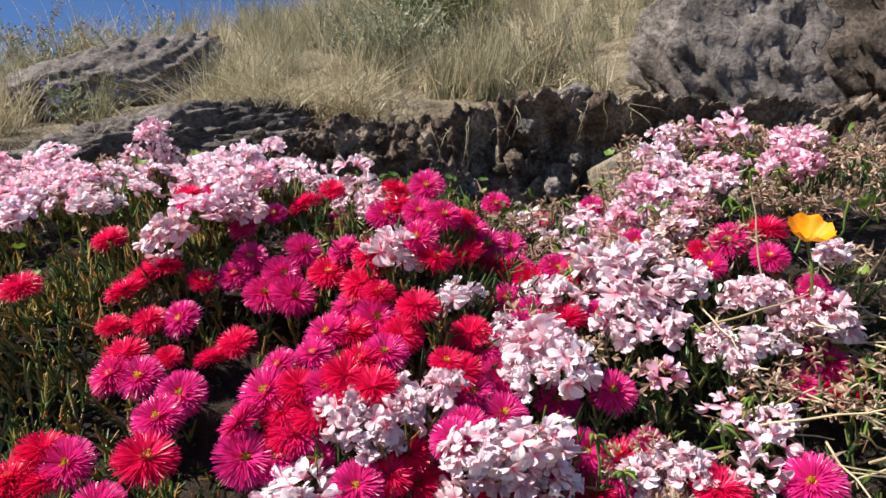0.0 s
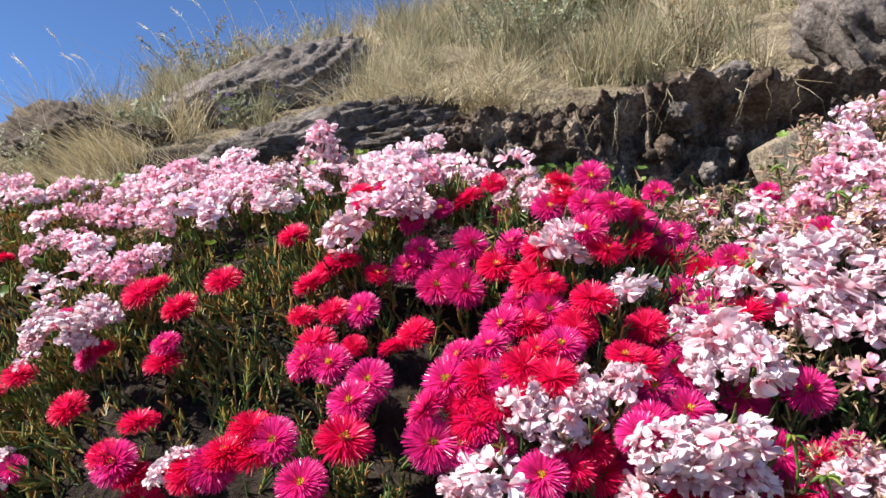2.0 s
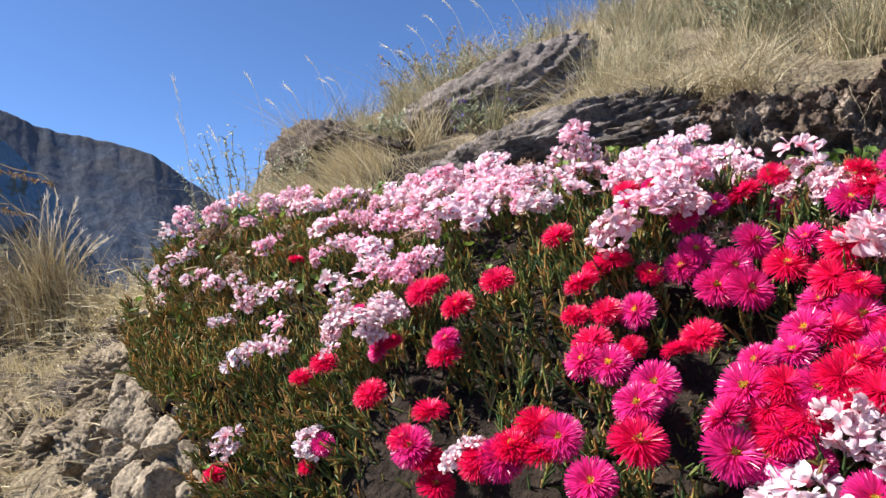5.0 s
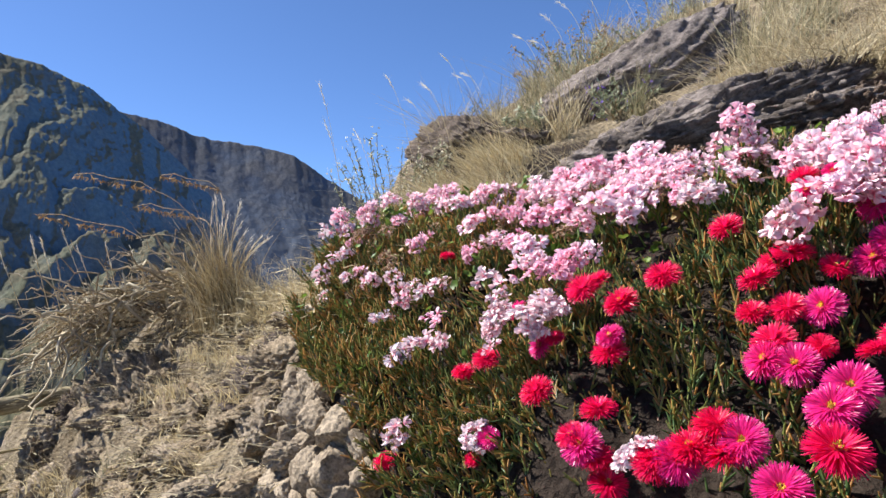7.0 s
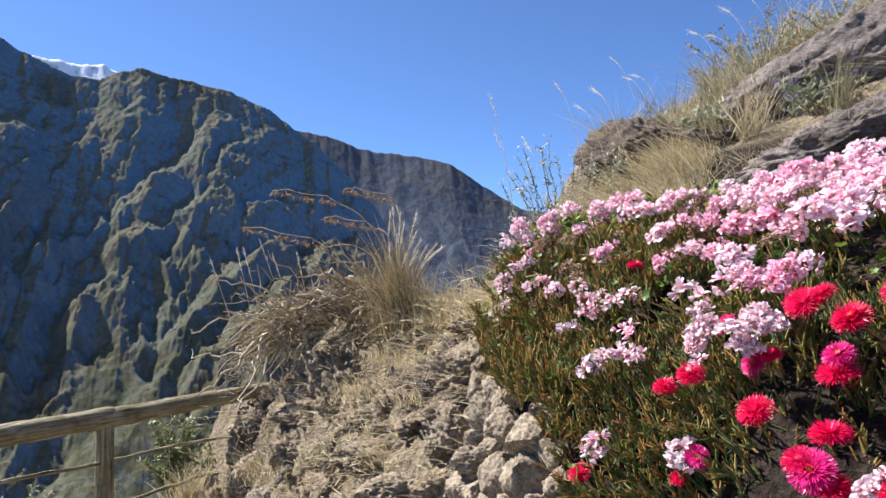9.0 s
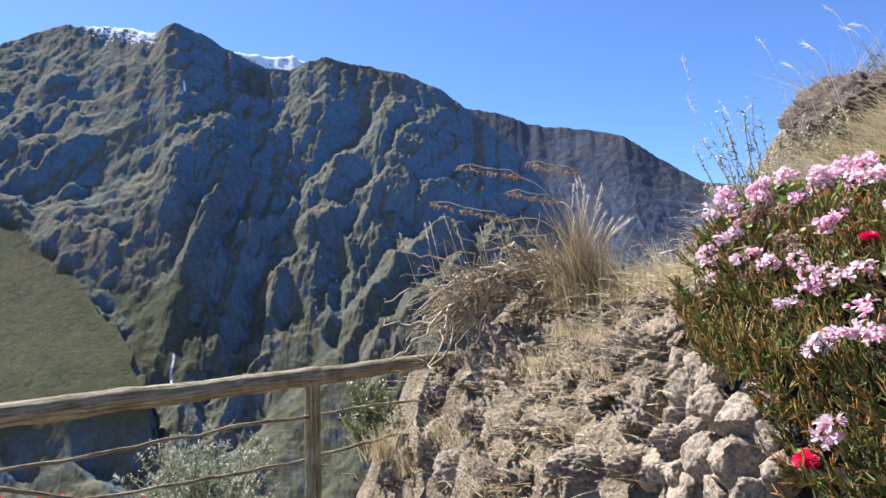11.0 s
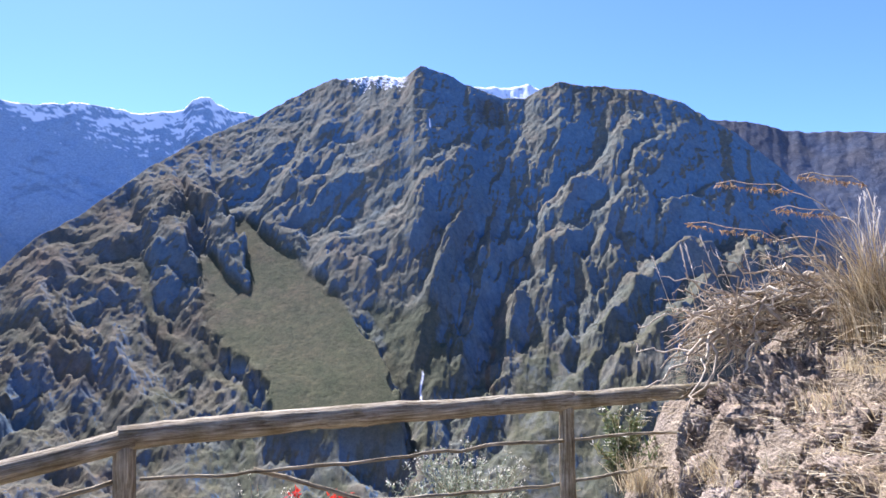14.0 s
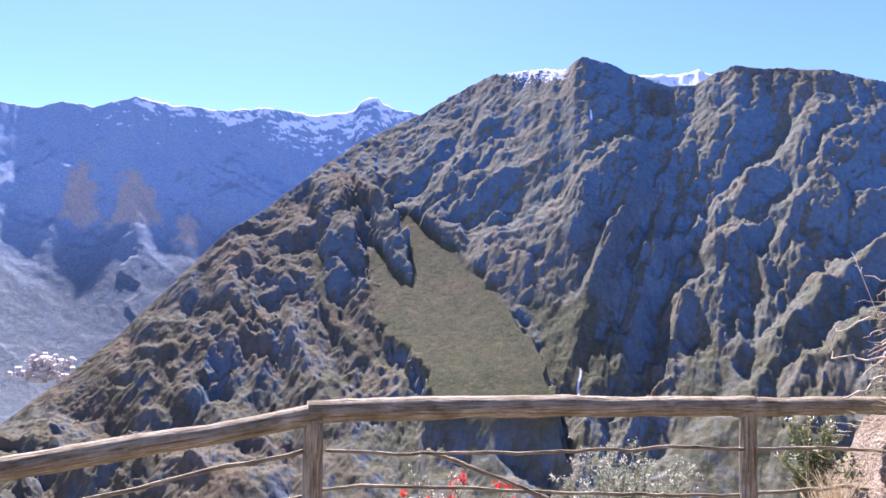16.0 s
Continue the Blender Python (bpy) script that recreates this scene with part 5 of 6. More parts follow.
def build_roots():
    k = 22
    x = rng.uniform(-0.2, 0.5, k)
    base = np.stack([x, rng.uniform(2.0, 2.06, k), rng.uniform(2.0, 2.08, k)], -1)
    t = np.linspace(0, 1, 6)
    drop = rng.uniform(0.04, 0.17, k)
    path = base[:, None] + np.stack([0.05 * rng.normal(size=(k, 1)) * t + 0.004 * rng.normal(size=(k, 6)), -0.04 * np.sin(t * 3) * np.ones((k, 1)) + 0.008 * rng.normal(size=(k, 6)), -drop[:, None] * t], -1)
    rad = np.tile(np.linspace(0.0009, 0.0004, 6), (k, 1))
    ob = new("hanging_roots", mesh_of("hanging_roots", *tubes(path, rad, 4), TWIG))
    tagged(ob, "thin pale roots hanging from the bank's lip", "roots", kind="stuff")


build_roots()


# ---- the railing ----
def log_path(a, b, n, wob, seed):
    r = np.random.default_rng(seed)
    t = np.linspace(0, 1, n)[:, None]
    p = np.array(a) * (1 - t) + np.array(b) * t
    w = np.cumsum(r.normal(size=(n, 3)), 0)
    w = w - w[0] * (1 - t) - w[-1] * t
    return p + w * wob


def log_part(name, a, b, r0, r1, wob, seed, parent, origin, label="", n=40, sides=16):
    r = np.random.default_rng(seed + 100)
    path = log_path(a, b, n, wob, seed)
    t = np.linspace(0, 1, n)
    rad = (r0 + (r1 - r0) * t) * (1 + 0.035 * np.convolve(r.normal(size=n + 4), np.ones(5) / 2.2, "valid")) 
    v, f = capped(path, rad, sides)
    v = v + 0.0022 * fbm(v[:, :1] * 60 + v[:, 2:3] * 45, v[:, 1:2] * 50 + v[:, 2:3] * 20, seed, 3)
    a, way = np.array(a), unit(np.array(b) - np.array(a))
    side = unit(np.cross(way, [0.3, 0.2, 0.9]))
    up = np.cross(way, side)
    off = v - a
    grain = {"grain_across": off @ side * 75, "grain_round": off @ up * 75, "grain_along": off @ way * 3.5 + 7.0 * seed}
    return part(name, mesh_of(name, local(v, origin), f, BARK, True, grain), parent, label)


POST_L, POST_R, END_R, END_L = (-2.36, -1.34), (-3.27, 0.26), (-3.60, 1.16), (-1.25, -3.12)


def build_railing():
    o = (-3.27, 0.26, 0.0)
    rail = base_of("log_railing", o, "weathered grey log railing with posts and thin branch rails", "railing")
    log_part("top_rail", (*END_R, 1.085), (-3.245, 0.20, 1.075), 0.036, 0.041, 0.0012, 1, rail, o)
    log_part("top_rail", (-3.285, 0.285, 1.078), (-2.352, -1.36, 1.096), 0.041, 0.044, 0.0018, 2, rail, o)
    log_part("top_rail", (-2.375, -1.315, 1.092), (*END_L, 0.765), 0.040, 0.042, 0.002, 3, rail, o)
    log_part("post", (*POST_R, -0.15), (-3.27, 0.26, 1.06), 0.037, 0.035, 0.0008, 4, rail, o)
    log_part("post", (*POST_L, -0.15), (-2.36, -1.34, 1.075), 0.038, 0.036, 0.0008, 5, rail, o)
    log_part("post", (-1.27, -3.08, -0.2), (-1.27, -3.08, 0.75), 0.038, 0.036, 0.0008, 6, rail, o)
    log_part("thin_rail", (-3.25, 0.26, 0.90), (-2.39, -1.30, 0.955), 0.008, 0.0065, 0.0035, 17, rail, o, "thin bent branch tied between the posts", 30, 8)
    log_part("thin_rail", (-3.63, 1.02, 0.86), (-3.25, 0.22, 0.902), 0.008, 0.007, 0.002, 18, rail, o, "thin branch rail", 24, 8)
    log_part("thin_rail", (-2.35, -1.36, 0.96), (-1.30, -3.05, 0.60), 0.0085, 0.008, 0.003, 19, rail, o, "thin branch rail", 30, 8)
    log_part("thin_rail", (-3.29, 0.24, 0.70), (-2.37, -1.36, 0.815), 0.008, 0.007, 0.003, 22, rail, o, "thin branch rail", 30, 8)
    log_part("thin_rail", (-3.60, 0.95, 0.73), (-3.27, 0.24, 0.705), 0.009, 0.008, 0.003, 23, rail, o, "thin branch rail", 24, 8)
    log_part("thin_rail", (-2.36, -1.34, 0.80), (-1.30, -3.05, 0.44), 0.008, 0.007, 0.003, 25, rail, o, "thin branch rail", 24, 8)
    log_part("brace", (-2.60, -0.98, 0.935), (-2.83, -0.50, 0.72), 0.009, 0.008, 0.0015, 24, rail, o, "slanting thin branch", 20, 8)


build_railing()


# ---- dry grass and shrubs ----
def tuft_blades(places, per, tall, spread, width, lean=(0, 0, 0), lie=0.0, splay=2.0, messy=0.3):
    """Blades of many tufts at once."""
    k = len(places)
    base = np.repeat(places, per, 0) + rng.normal(size=(k * per, 3)) * np.array([spread * 0.28, spread * 0.28, 0.004])
    out = rng.normal(size=(k * per, 3)) * spread * splay
    out[:, 2] = 1.0 - lie
    size = np.repeat(tall * rng.uniform(0.6, 1.25, k), per) * rng.uniform(0.35, 1.1, k * per)
    bend = rng.normal(size=(k * per, 3)) * (0.1 + 0.45 * messy) * size[:, None] + np.array(lean) * size[:, None]
    bend[:, :2] += np.repeat(rng.normal(size=(k, 2)) * messy, per, 0) * size[:, None]
    bend[:, 2] = -np.abs(bend[:, 2]) * 0.9
    return blades(base, out, size, width * rng.uniform(0.6, 1.4, k * per), bend, 4)


def on_ground(x, y, up=0.0):
    return np.stack([x, y, rough_height(x, y) + up], -1)


def hill_spots(n, x0, x1, y0, y1):
    x, y = rng.uniform(x0, x1, n), y0 + (y1 - y0) * rng.random(n) ** 1.3
    edge = np.interp(y, [2.15, 2.5, 3.3, 4.0, 4.7, 6], [-2.6, -2.5, -2.4, -2.15, -1.75, -0.9])
    keep = (x > edge) & ~((x > -0.45) & (y < 2.44)) & ~((x > 0.5) & (y < 3.0)) & ~((np.abs(x + 1.46 + 0.5 * (y - 2.83)) < 0.36) & (np.abs(y - 2.68) < 0.5) & (rng.random(n) < 0.92))
    keep = keep & (fbm(x * 3.1, y * 3.1, 431, 3) > -0.12 + 0.12 * rng.normal(size=n))
    return on_ground(x[keep], y[keep], -0.01)


def build_grass():
    a = tuft_blades(hill_spots(700, -2.5, 3.2, 2.3, 6.4), 62, 0.28, 0.105, 0.0042, (-0.05, -0.1, 0), 0.1, 2.0, 0.3)
    b = tuft_blades(hill_spots(620, -2.5, 3.0, 2.2, 4.4), 30, 0.19, 0.2, 0.003, (0, -0.3, 0), 0.55, 2.2, 0.5)
    n = 100
    x, y = rng.uniform(-0.95, -0.3, n), 2.2 + 0.45 * rng.random(n) ** 1.4
    lip = tuft_blades(on_ground(x, np.maximum(y, 2.34), 0.0) + np.stack([0 * x, np.minimum(y - 2.34, 0), 0 * x], -1), 26, 0.2, 0.2, 0.003, (0, -0.35, -0.2), 0.4, 2.0, 0.5)
    ob = new("dry_grass", mesh_of("dry_grass", *joined(a, b, lip), HILL_STRAW))
    tagged(ob, "dry straw-coloured grass covering the slope", "grass", kind="stuff")
    c = tuft_blades(hill_spots(640, -2.2, 3.2, 2.35, 6.2), 74, 0.32, 0.085, 0.0033, (0.05, -0.05, 0), 0.05, 1.7, 0.24)
    ob = new("grey_grass", mesh_of("grey_grass", *joined(c), GREY_GRASS))
    tagged(ob, "grey-green wiry grass on the slope", "grass", kind="stuff")
    # straw on the saddle between bed and rocks, and litter over the outcrop
    n = 420
    x, y = rng.uniform(-2.45, -1.45, n), rng.uniform(1.55, 2.5, n)
    keep = x < -1.35 - 0.45 * (y - 1.5)
    d = tuft_blades(on_ground(x[keep], y[keep], -0.01), 26, 0.17, 0.14, 0.0035, (-0.35, -0.35, 0), 0.3)
    n = 1150
    x, y = rng.uniform(-3.5, -1.5, n), rng.uniform(0.68, 1.8, n)
    keep = fbm(x * 2.5, y * 2.5, 401, 3) > -0.2 + 0.2 * rng.normal(size=n)
    x, y = x[keep], y[keep]
    e = tuft_blades(on_ground(x, y, 0.008), 14, 0.085, 0.5, 0.0026, (0, 0, 0), 0.78)
    x, y = rng.uniform(-2.75, -1.7, 170), rng.uniform(1.5, 1.9, 170)
    g = tuft_blades(on_ground(x, y, 0.0), 26, 0.10, 0.2, 0.0035, (0, -0.2, 0), 0.4)
    x, y = rng.uniform(-1.8, -0.85, 240), rng.uniform(2.08, 2.4, 240)
    z = np.interp(x, [-1.5, -1.0, -0.6], [1.86, 1.95, 2.0]) + 0.015 + (y - 2.08) * 0.45
    h = tuft_blades(np.stack([x, y, z], -1), 18, 0.12, 0.2, 0.0032, (0, -0.3, 0), 0.35, 2.0, 0.4)
    ob = new("straw_litter", mesh_of("straw_litter", *joined(d, e, g, h), STRAW))
    tagged(ob, "bleached straw lying over the stony outcrop", "straw", kind="stuff")


build_grass()


def tuft(place, tall, per, spread, mat, label, lean=(0, 0, 0), heads=0, splay=2.0, messy=0.14):
    p = np.array(place)
    ob = base_of("grass_tuft", place, label, "grass tuft", "grass tufts on the outcrop")
    v, f, _ = tuft_blades(p[None], per, tall, spread, 0.0033, lean, 0.0, splay, messy)
    tagged(part("grass_clump", mesh_of("grass_clump", local(v, p), f, mat), ob), kind="stuff")
    for i in range(heads):
        h = rng.uniform(0.75, 1.1) * tall
        t = np.linspace(0, 1, 9)[:, None]
        way = np.array([rng.normal() * 0.15, rng.normal() * 0.14, 1.0])
        stalk = p + way * h * t + np.array([0, 0.08, -0.07]) * rng.uniform(0.3, 1.4) * (t ** 3)
        s = part("stalk", mesh_of("stalk", local(tubes(stalk[None], np.full((1, 9), 0.0016), 4)[0], p), tubes(stalk[None], np.full((1, 9), 0.0016), 4)[1], STRAW), ob)
        part("seed_head", feather(stalk[-3:], 0.09, 40, p), s, "pale feathery seed head")
    return ob


def feather(spine, size, k, origin, mat=None):
    """A grass seed head: many short blades along the end of a stalk."""
    t = rng.random(k)
    a, b = spine[0], spine[-1]
    base = a + (b - a) * t[:, None]
    way = unit((b - a)[None] + rng.normal(size=(k, 3)) * 0.25 * np.linalg.norm(b - a))
    v, f, _ = blades(base, way, np.full(k, size * 0.35), np.full(k, 0.0018), np.zeros((k, 3)), 2)
    return mesh_of("seed_head", local(v, origin), f, mat or PALE_STRAW)


tuft((-2.87, 1.49, 1.36), 0.60, 120, 0.26, TALL_GRASS, "tall golden grass clump among dead branches", (0.0, 0.05, -0.2), 12, 0.22, 0.3)
tuft((-2.88, 1.46, 1.36), 0.64, 800, 0.185, TALL_GRASS, "tall golden-brown grass clump among dead branches", (0.0, 0.0, -0.1), 3, 0.22, 0.26)
tuft((-2.80, 1.53, 1.37), 0.36, 260, 0.26, STRAW, "bleached straw at the foot of the tall clump", (0.0, -0.1, -0.3), 0, 0.8)
tuft((-2.66, 1.14, 1.13), 0.13, 90, 0.16, STRAW, "small yellow grass tuft on the outcrop", (0, -0.2, 0))
tuft((-2.60, 0.93, 0.90), 0.15, 90, 0.12, GREY_GRASS, "small greenish grass tuft on the outcrop")
tuft((-2.80, 1.32, 1.26), 0.13, 90, 0.16, STRAW, "short straw tuft below the tall clump", (0.1, -0.2, 0))
tuft((-3.45, 0.62, 0.62), 0.24, 220, 0.14, STRAW, "golden grass tuft beside the railing", (0, -0.1, 0))
tuft((-3.30, 0.72, 0.58), 0.18, 140, 0.14, STRAW, "golden grass tuft beside the railing", (0, -0.1, 0))
for x, y, h, n in ((-2.72, 1.56, 0.20, 150), (-2.58, 1.52, 0.17, 150), (-2.45, 1.60, 0.2, 150), (-2.66, 1.36, 0.13, 110), (-2.48, 1.33, 0.14, 110), (-2.30, 1.38, 0.13, 110),
                   (-2.86, 1.16, 0.12, 90), (-3.05, 1.12, 0.11, 80), (-2.42, 1.08, 0.13, 90), (-2.22, 1.18, 0.12, 90), (-2.02, 1.28, 0.13, 90), (-2.75, 0.86, 0.14, 110), (-2.35, 0.84, 0.13, 90), (-2.1, 0.96, 0.12, 90), (-3.0, 0.82, 0.15, 100)):
    tuft((x, y, float(rough_height(x, y)) + 0.005), h, n, 0.2, STRAW, "straw-coloured grass tuft rooted in the crumbling rock", (0.05, -0.25, 0), 0, 1.6, 0.35)
tuft((-1.95, 1.62, 1.55), 0.22, 70, 0.13, STRAW, "thin straw tuft on the brow behind the flowers", (-0.1, 0, 0), 2)
tuft((-2.30, 1.62, 1.52), 0.16, 90, 0.16, STRAW, "short straw tuft on the brow")


def build_dead_branches():
    c = np.array([-3.32, 1.34, 1.36])
    ob = base_of("dead_shrub", tuple(c), "heap of tangled bleached dead branches on the outcrop", "dead shrub")

    def crooked(base, way, size, sag, n, jag):
        k = len(base)
        t = np.linspace(0, 1, n)
        p = base[:, None] + (way * size[:, None])[:, None] * t[None, :, None]
        p[:, :, 2] -= (sag * size)[:, None] * t[None, :] ** 2
        w = np.cumsum(rng.normal(size=(k, n, 3)), 1) * (jag * size)[:, None, None]
        return p + w - w[:, :1]

    # the heap slopes down from the tall grass to the end of the railing; its branches trail that way
    run, deep = np.array([-0.247, -0.968, 0.0]), np.array([-0.968, 0.247, 0.0])

    def heap(k, a, b, thick):
        w = rng.uniform(a, b, k)
        return c + run * w[:, None] + deep * rng.normal(0, 0.11, k)[:, None] + np.stack([0 * w, 0 * w, np.interp(w, [-0.2, 0.0, 0.3, 0.55], [0.22, 0.17, 0.06, -0.12]) + thick * rng.uniform(-1, 0.6, k)], -1)

    k = 190
    base = heap(k, -0.2, 0.32, 0.12)
    way = unit(run * rng.normal(0.75, 0.45, k)[:, None] + deep * rng.normal(0, 0.35, k)[:, None] + np.array([0, 0, 1.0]) * rng.normal(0.22, 0.42, k)[:, None])
    size = rng.uniform(0.14, 0.40, k)
    main = crooked(base, way, size, rng.uniform(0.0, 0.5, k), 12, 0.045)
    rad = rng.uniform(0.0035, 0.0095, k)[:, None] * np.linspace(1, 0.4, 12)[None]
    v, f = tubes(main, rad, 6)
    tagged(part("branch_tangle", mesh_of("branch_tangle", local(v, c), f, TWIG), ob), kind="stuff")
    q = 520
    i, j = rng.integers(0, k, q), rng.integers(2, 12, q)
    along = unit(main[i, j] - main[i, j - 1])
    twig = crooked(main[i, j], unit(along + 0.75 * rng.normal(size=(q, 3))), rng.uniform(0.04, 0.15, q), rng.uniform(0.0, 0.9, q), 7, 0.06)
    v, f = tubes(twig, rng.uniform(0.0009, 0.0024, q)[:, None] * np.linspace(1, 0.5, 7)[None], 4)
    tagged(part("twig_tangle", mesh_of("twig_tangle", local(v, c), f, TWIG), ob), kind="stuff")
    q = 520
    twig = crooked(heap(q, -0.2, 0.5, 0.14), unit(rng.normal(size=(q, 3)) + run * 0.5), rng.uniform(0.05, 0.16, q), rng.uniform(0.0, 0.5, q), 6, 0.08)
    v, f = tubes(twig, rng.uniform(0.0009, 0.002, q)[:, None] * np.linspace(1, 0.5, 6)[None], 4)
    tagged(part("litter", mesh_of("litter", local(v, c), f, HILL_STRAW), ob, "dry stems caught between the branches"), kind="stuff")
    # brown seed spikes that stick out over the canyon
    for a, b, z0, z1 in ((1.30, 0.96, 2.02, 2.06), (1.23, 0.82, 1.80, 1.88), (1.62, 1.33, 2.05, 2.09), (1.50, 1.22, 1.90, 1.94)):
        t = np.linspace(0, 1, 10)[:, None]
        p0, p1 = np.array([-2.95, 1.55, 1.5]), np.array([-3.2, a, z0])
        stem = p0 * (1 - t) + p1 * t + np.array([0, 0, 0.12]) * np.sin(t * 3.14)
        tip = np.array([-3.2, b, z1])
        t2 = np.linspace(0, 1, 6)[:, None]
        spine = p1 * (1 - t2) + tip * t2 + np.array([0.02, 0, 0.025]) * np.sin(t2 * 3.14) + np.array([0, 0, 0.012]) * np.sin(t2 * 9.0)
        full = np.concatenate([stem, spine[1:]])
        sp = part("seed_stalk", mesh_of("seed_stalk", local(tubes(full[None], np.full((1, 15), 0.0022), 4)[0], c), tubes(full[None], np.full((1, 15), 0.0022), 4)[1], TWIG), ob)
        q = 90
        w = rng.random(q)
        base2 = p1 + (tip - p1) * w[:, None]
        hang = rng.normal(size=(q, 3)) * 0.6 + np.array([0, 0, -0.5])
        v, f, _ = blades(base2, hang, np.full(q, 0.026), np.full(q, 0.007), np.zeros((q, 3)), 2)
        tagged(part("seed_spray", mesh_of("seed_spray", local(v, c), f, SPIKE), sp, "brown dangling seed husks"), kind="stuff")
    for i in range(7):
        p = c + np.array([rng.normal(-0.15, 0.1), rng.normal(-0.2, 0.2), 0.1])
        t = np.linspace(0, 1, 9)[:, None]
        stalk = p + np.array([rng.normal() * 0.1, -0.12, 0.42]) * rng.uniform(0.5, 1) * t
        s = part("stalk", mesh_of("stalk", local(tubes(stalk[None], np.full((1, 9), 0.0014), 4)[0], c), tubes(stalk[None], np.full((1, 9), 0.0014), 4)[1], STRAW), ob)
        part("seed_head", feather(stalk[-4:], 0.07, 34, c), s, "pale seed head")


build_dead_branches()


def build_sky_stalks():
    """Thin oat stalks with drooping pale heads above the brow of the slope."""
    made = 0
    for az, el in ((44.6, 18.9), (49.5, 17.3), (43.6, 17.3), (42.9, 17.4), (38.3, 20.1), (37.0, 19.6), (47.8, 15.4), (55.1, 16.6), (54.8, 13.9), (36.0, 21.5), (33.0, 23.5), (52.3, 13.0), (46.5, 16.6), (34.5, 22.3), (30.5, 23.4), (28.0, 24.0)):
        d = 3.25 if az > 46 else 3.7
        tip = Vector((0, 0, 1.53)) + heading(az, el) * d
        foot = np.array([max(tip.x + 0.28, -2.45), tip.y - 0.05, 0.0])
        foot[2] = float(rough_height(foot[0], foot[1])) - 0.01
        t = np.linspace(0, 1, 12)[:, None]
        tip = np.array(tip)
        p = foot * (1 - t) + tip * t + np.array([0.03, 0, 0.10]) * np.sin(t * 3.1) * t
        ob = base_of("grass_stalk", tuple(foot), "thin dry oat stalk with a pale drooping head", "grass stalk", "oat stalks on the brow")
        v, f = tubes(p[None], np.full((1, 12), 0.0009), 4)
        part("stem", mesh_of("stem", local(v, foot), f, STRAW), ob)
        part("seed_head", feather(p[-3:], 0.10, 26, foot), ob, "pale feathery seed head")


build_sky_stalks()


def shrub(name, place, size, label, leaf_mat, leaves, leaf, stems, flowers=None, upright=0.7):
    """A small bush: stems from one root, and leaves set along them."""
    p = np.array(place)
    ob = base_of(name, place, label, "shrub")
    k = stems
    way = rng.normal(size=(k, 3)) * (1 - upright)
    way[:, 2] = 1.0
    way = unit(way) * np.array(size)
    t = np.linspace(0, 1, 7)
    lens = rng.uniform(0.55, 1.1, k)
    path = p + (way * lens[:, None])[:, None] * t[None, :, None] + np.cumsum(rng.normal(size=(k, 7, 3)), 1) * 0.012
    v, f = tubes(path, np.tile(np.linspace(0.004, 0.0012, 7), (k, 1)), 4)
    tagged(part("undergrowth", mesh_of("undergrowth", local(v, p), f, TWIG), ob), kind="stuff")
    pick, w = rng.integers(0, k, leaves), rng.uniform(0.2, 1.0, leaves) ** 0.7 * 5.999
    i = w.astype(int)
    base = path[pick, i] + (path[pick, i + 1] - path[pick, i]) * (w - i)[:, None]
    v, f, _ = blades(base, rng.normal(size=(leaves, 3)) + np.array([0, 0, 0.5]), leaf * rng.uniform(0.6, 1.3, leaves), leaf * 0.32 * rng.uniform(0.7, 1.3, leaves), rng.normal(size=(leaves, 3)) * leaf * 0.3, 2)
    tagged(part("foliage", mesh_of("foliage", local(v, p), f, leaf_mat), ob), kind="stuff")
    if flowers:
        mat, n, fs = flowers
        j = rng.integers(0, k, n)
        base = path[j, -1] + rng.normal(size=(n, 3)) * 0.012
        v, f, _ = blades(base, rng.normal(size=(n, 3)) + np.array([0, 0, 0.8]), np.full(n, fs), np.full(n, fs * 0.6), np.zeros((n, 3)), 2)
        tagged(part("bloom", mesh_of("bloom", local(v, p), f, mat), ob), kind="stuff")
    return ob


def at_ground(x, y, up=0.0):
    return (x, y, float(rough_height(x, y)) + up)


WHITE_BITS = leafy("white_blossom", [(0.0, (0.62, 0.60, 0.44)), (1.0, (0.82, 0.78, 0.62))], 0.6, 0.3, 0.3)
shrub("shrub", at_ground(-0.12, 3.55, -0.05), (0.5, 0.45, 0.55), "dark green broom-like bush on the slope", BROOM, 5200, 0.035, 90, None, 0.35)
shrub("shrub", at_ground(-0.32, 3.0, -0.05), (0.42, 0.4, 0.42), "grey-green bush among the dry grass", SAGE, 5200, 0.022, 120, None, 0.35)
shrub("shrub", at_ground(0.28, 2.62, -0.03), (0.25, 0.22, 0.34), "bare brown twiggy bush above the soil bank", SPIKE, 260, 0.02, 90, None, 0.45)
shrub("lupin", at_ground(-1.40, 2.42, -0.02), (0.22, 0.2, 0.16), "grey-green lupin with lilac flower spikes", SAGE, 800, 0.022, 30, (LILAC, 60, 0.014), 0.4)
shrub("lupin", at_ground(-1.85, 2.38, -0.02), (0.18, 0.18, 0.13), "low grey-green lupin beside the rocks", SAGE, 900, 0.03, 26, None, 0.4)
shrub("shrub", at_ground(-2.22, 1.92, -0.05), (0.55, 0.5, 0.56), "thin grey-green herb with small white heads", SAGE, 2600, 0.02, 60, (WHITE_BITS, 420, 0.011), 0.55)
shrub("shrub", (-3.72, -0.22, 0.20), (0.42, 0.50, 0.54), "pale silvery shrub with small white flowers below the railing", SAGE, 11000, 0.024, 170, (WHITE_BITS, 900, 0.011), 0.38)
shrub("shrub", (-3.45, -1.20, 0.20), (0.20, 0.26, 0.45), "thin pale weeds below the railing", SAGE, 420, 0.022, 20, (WHITE_BITS, 80, 0.012), 0.55)
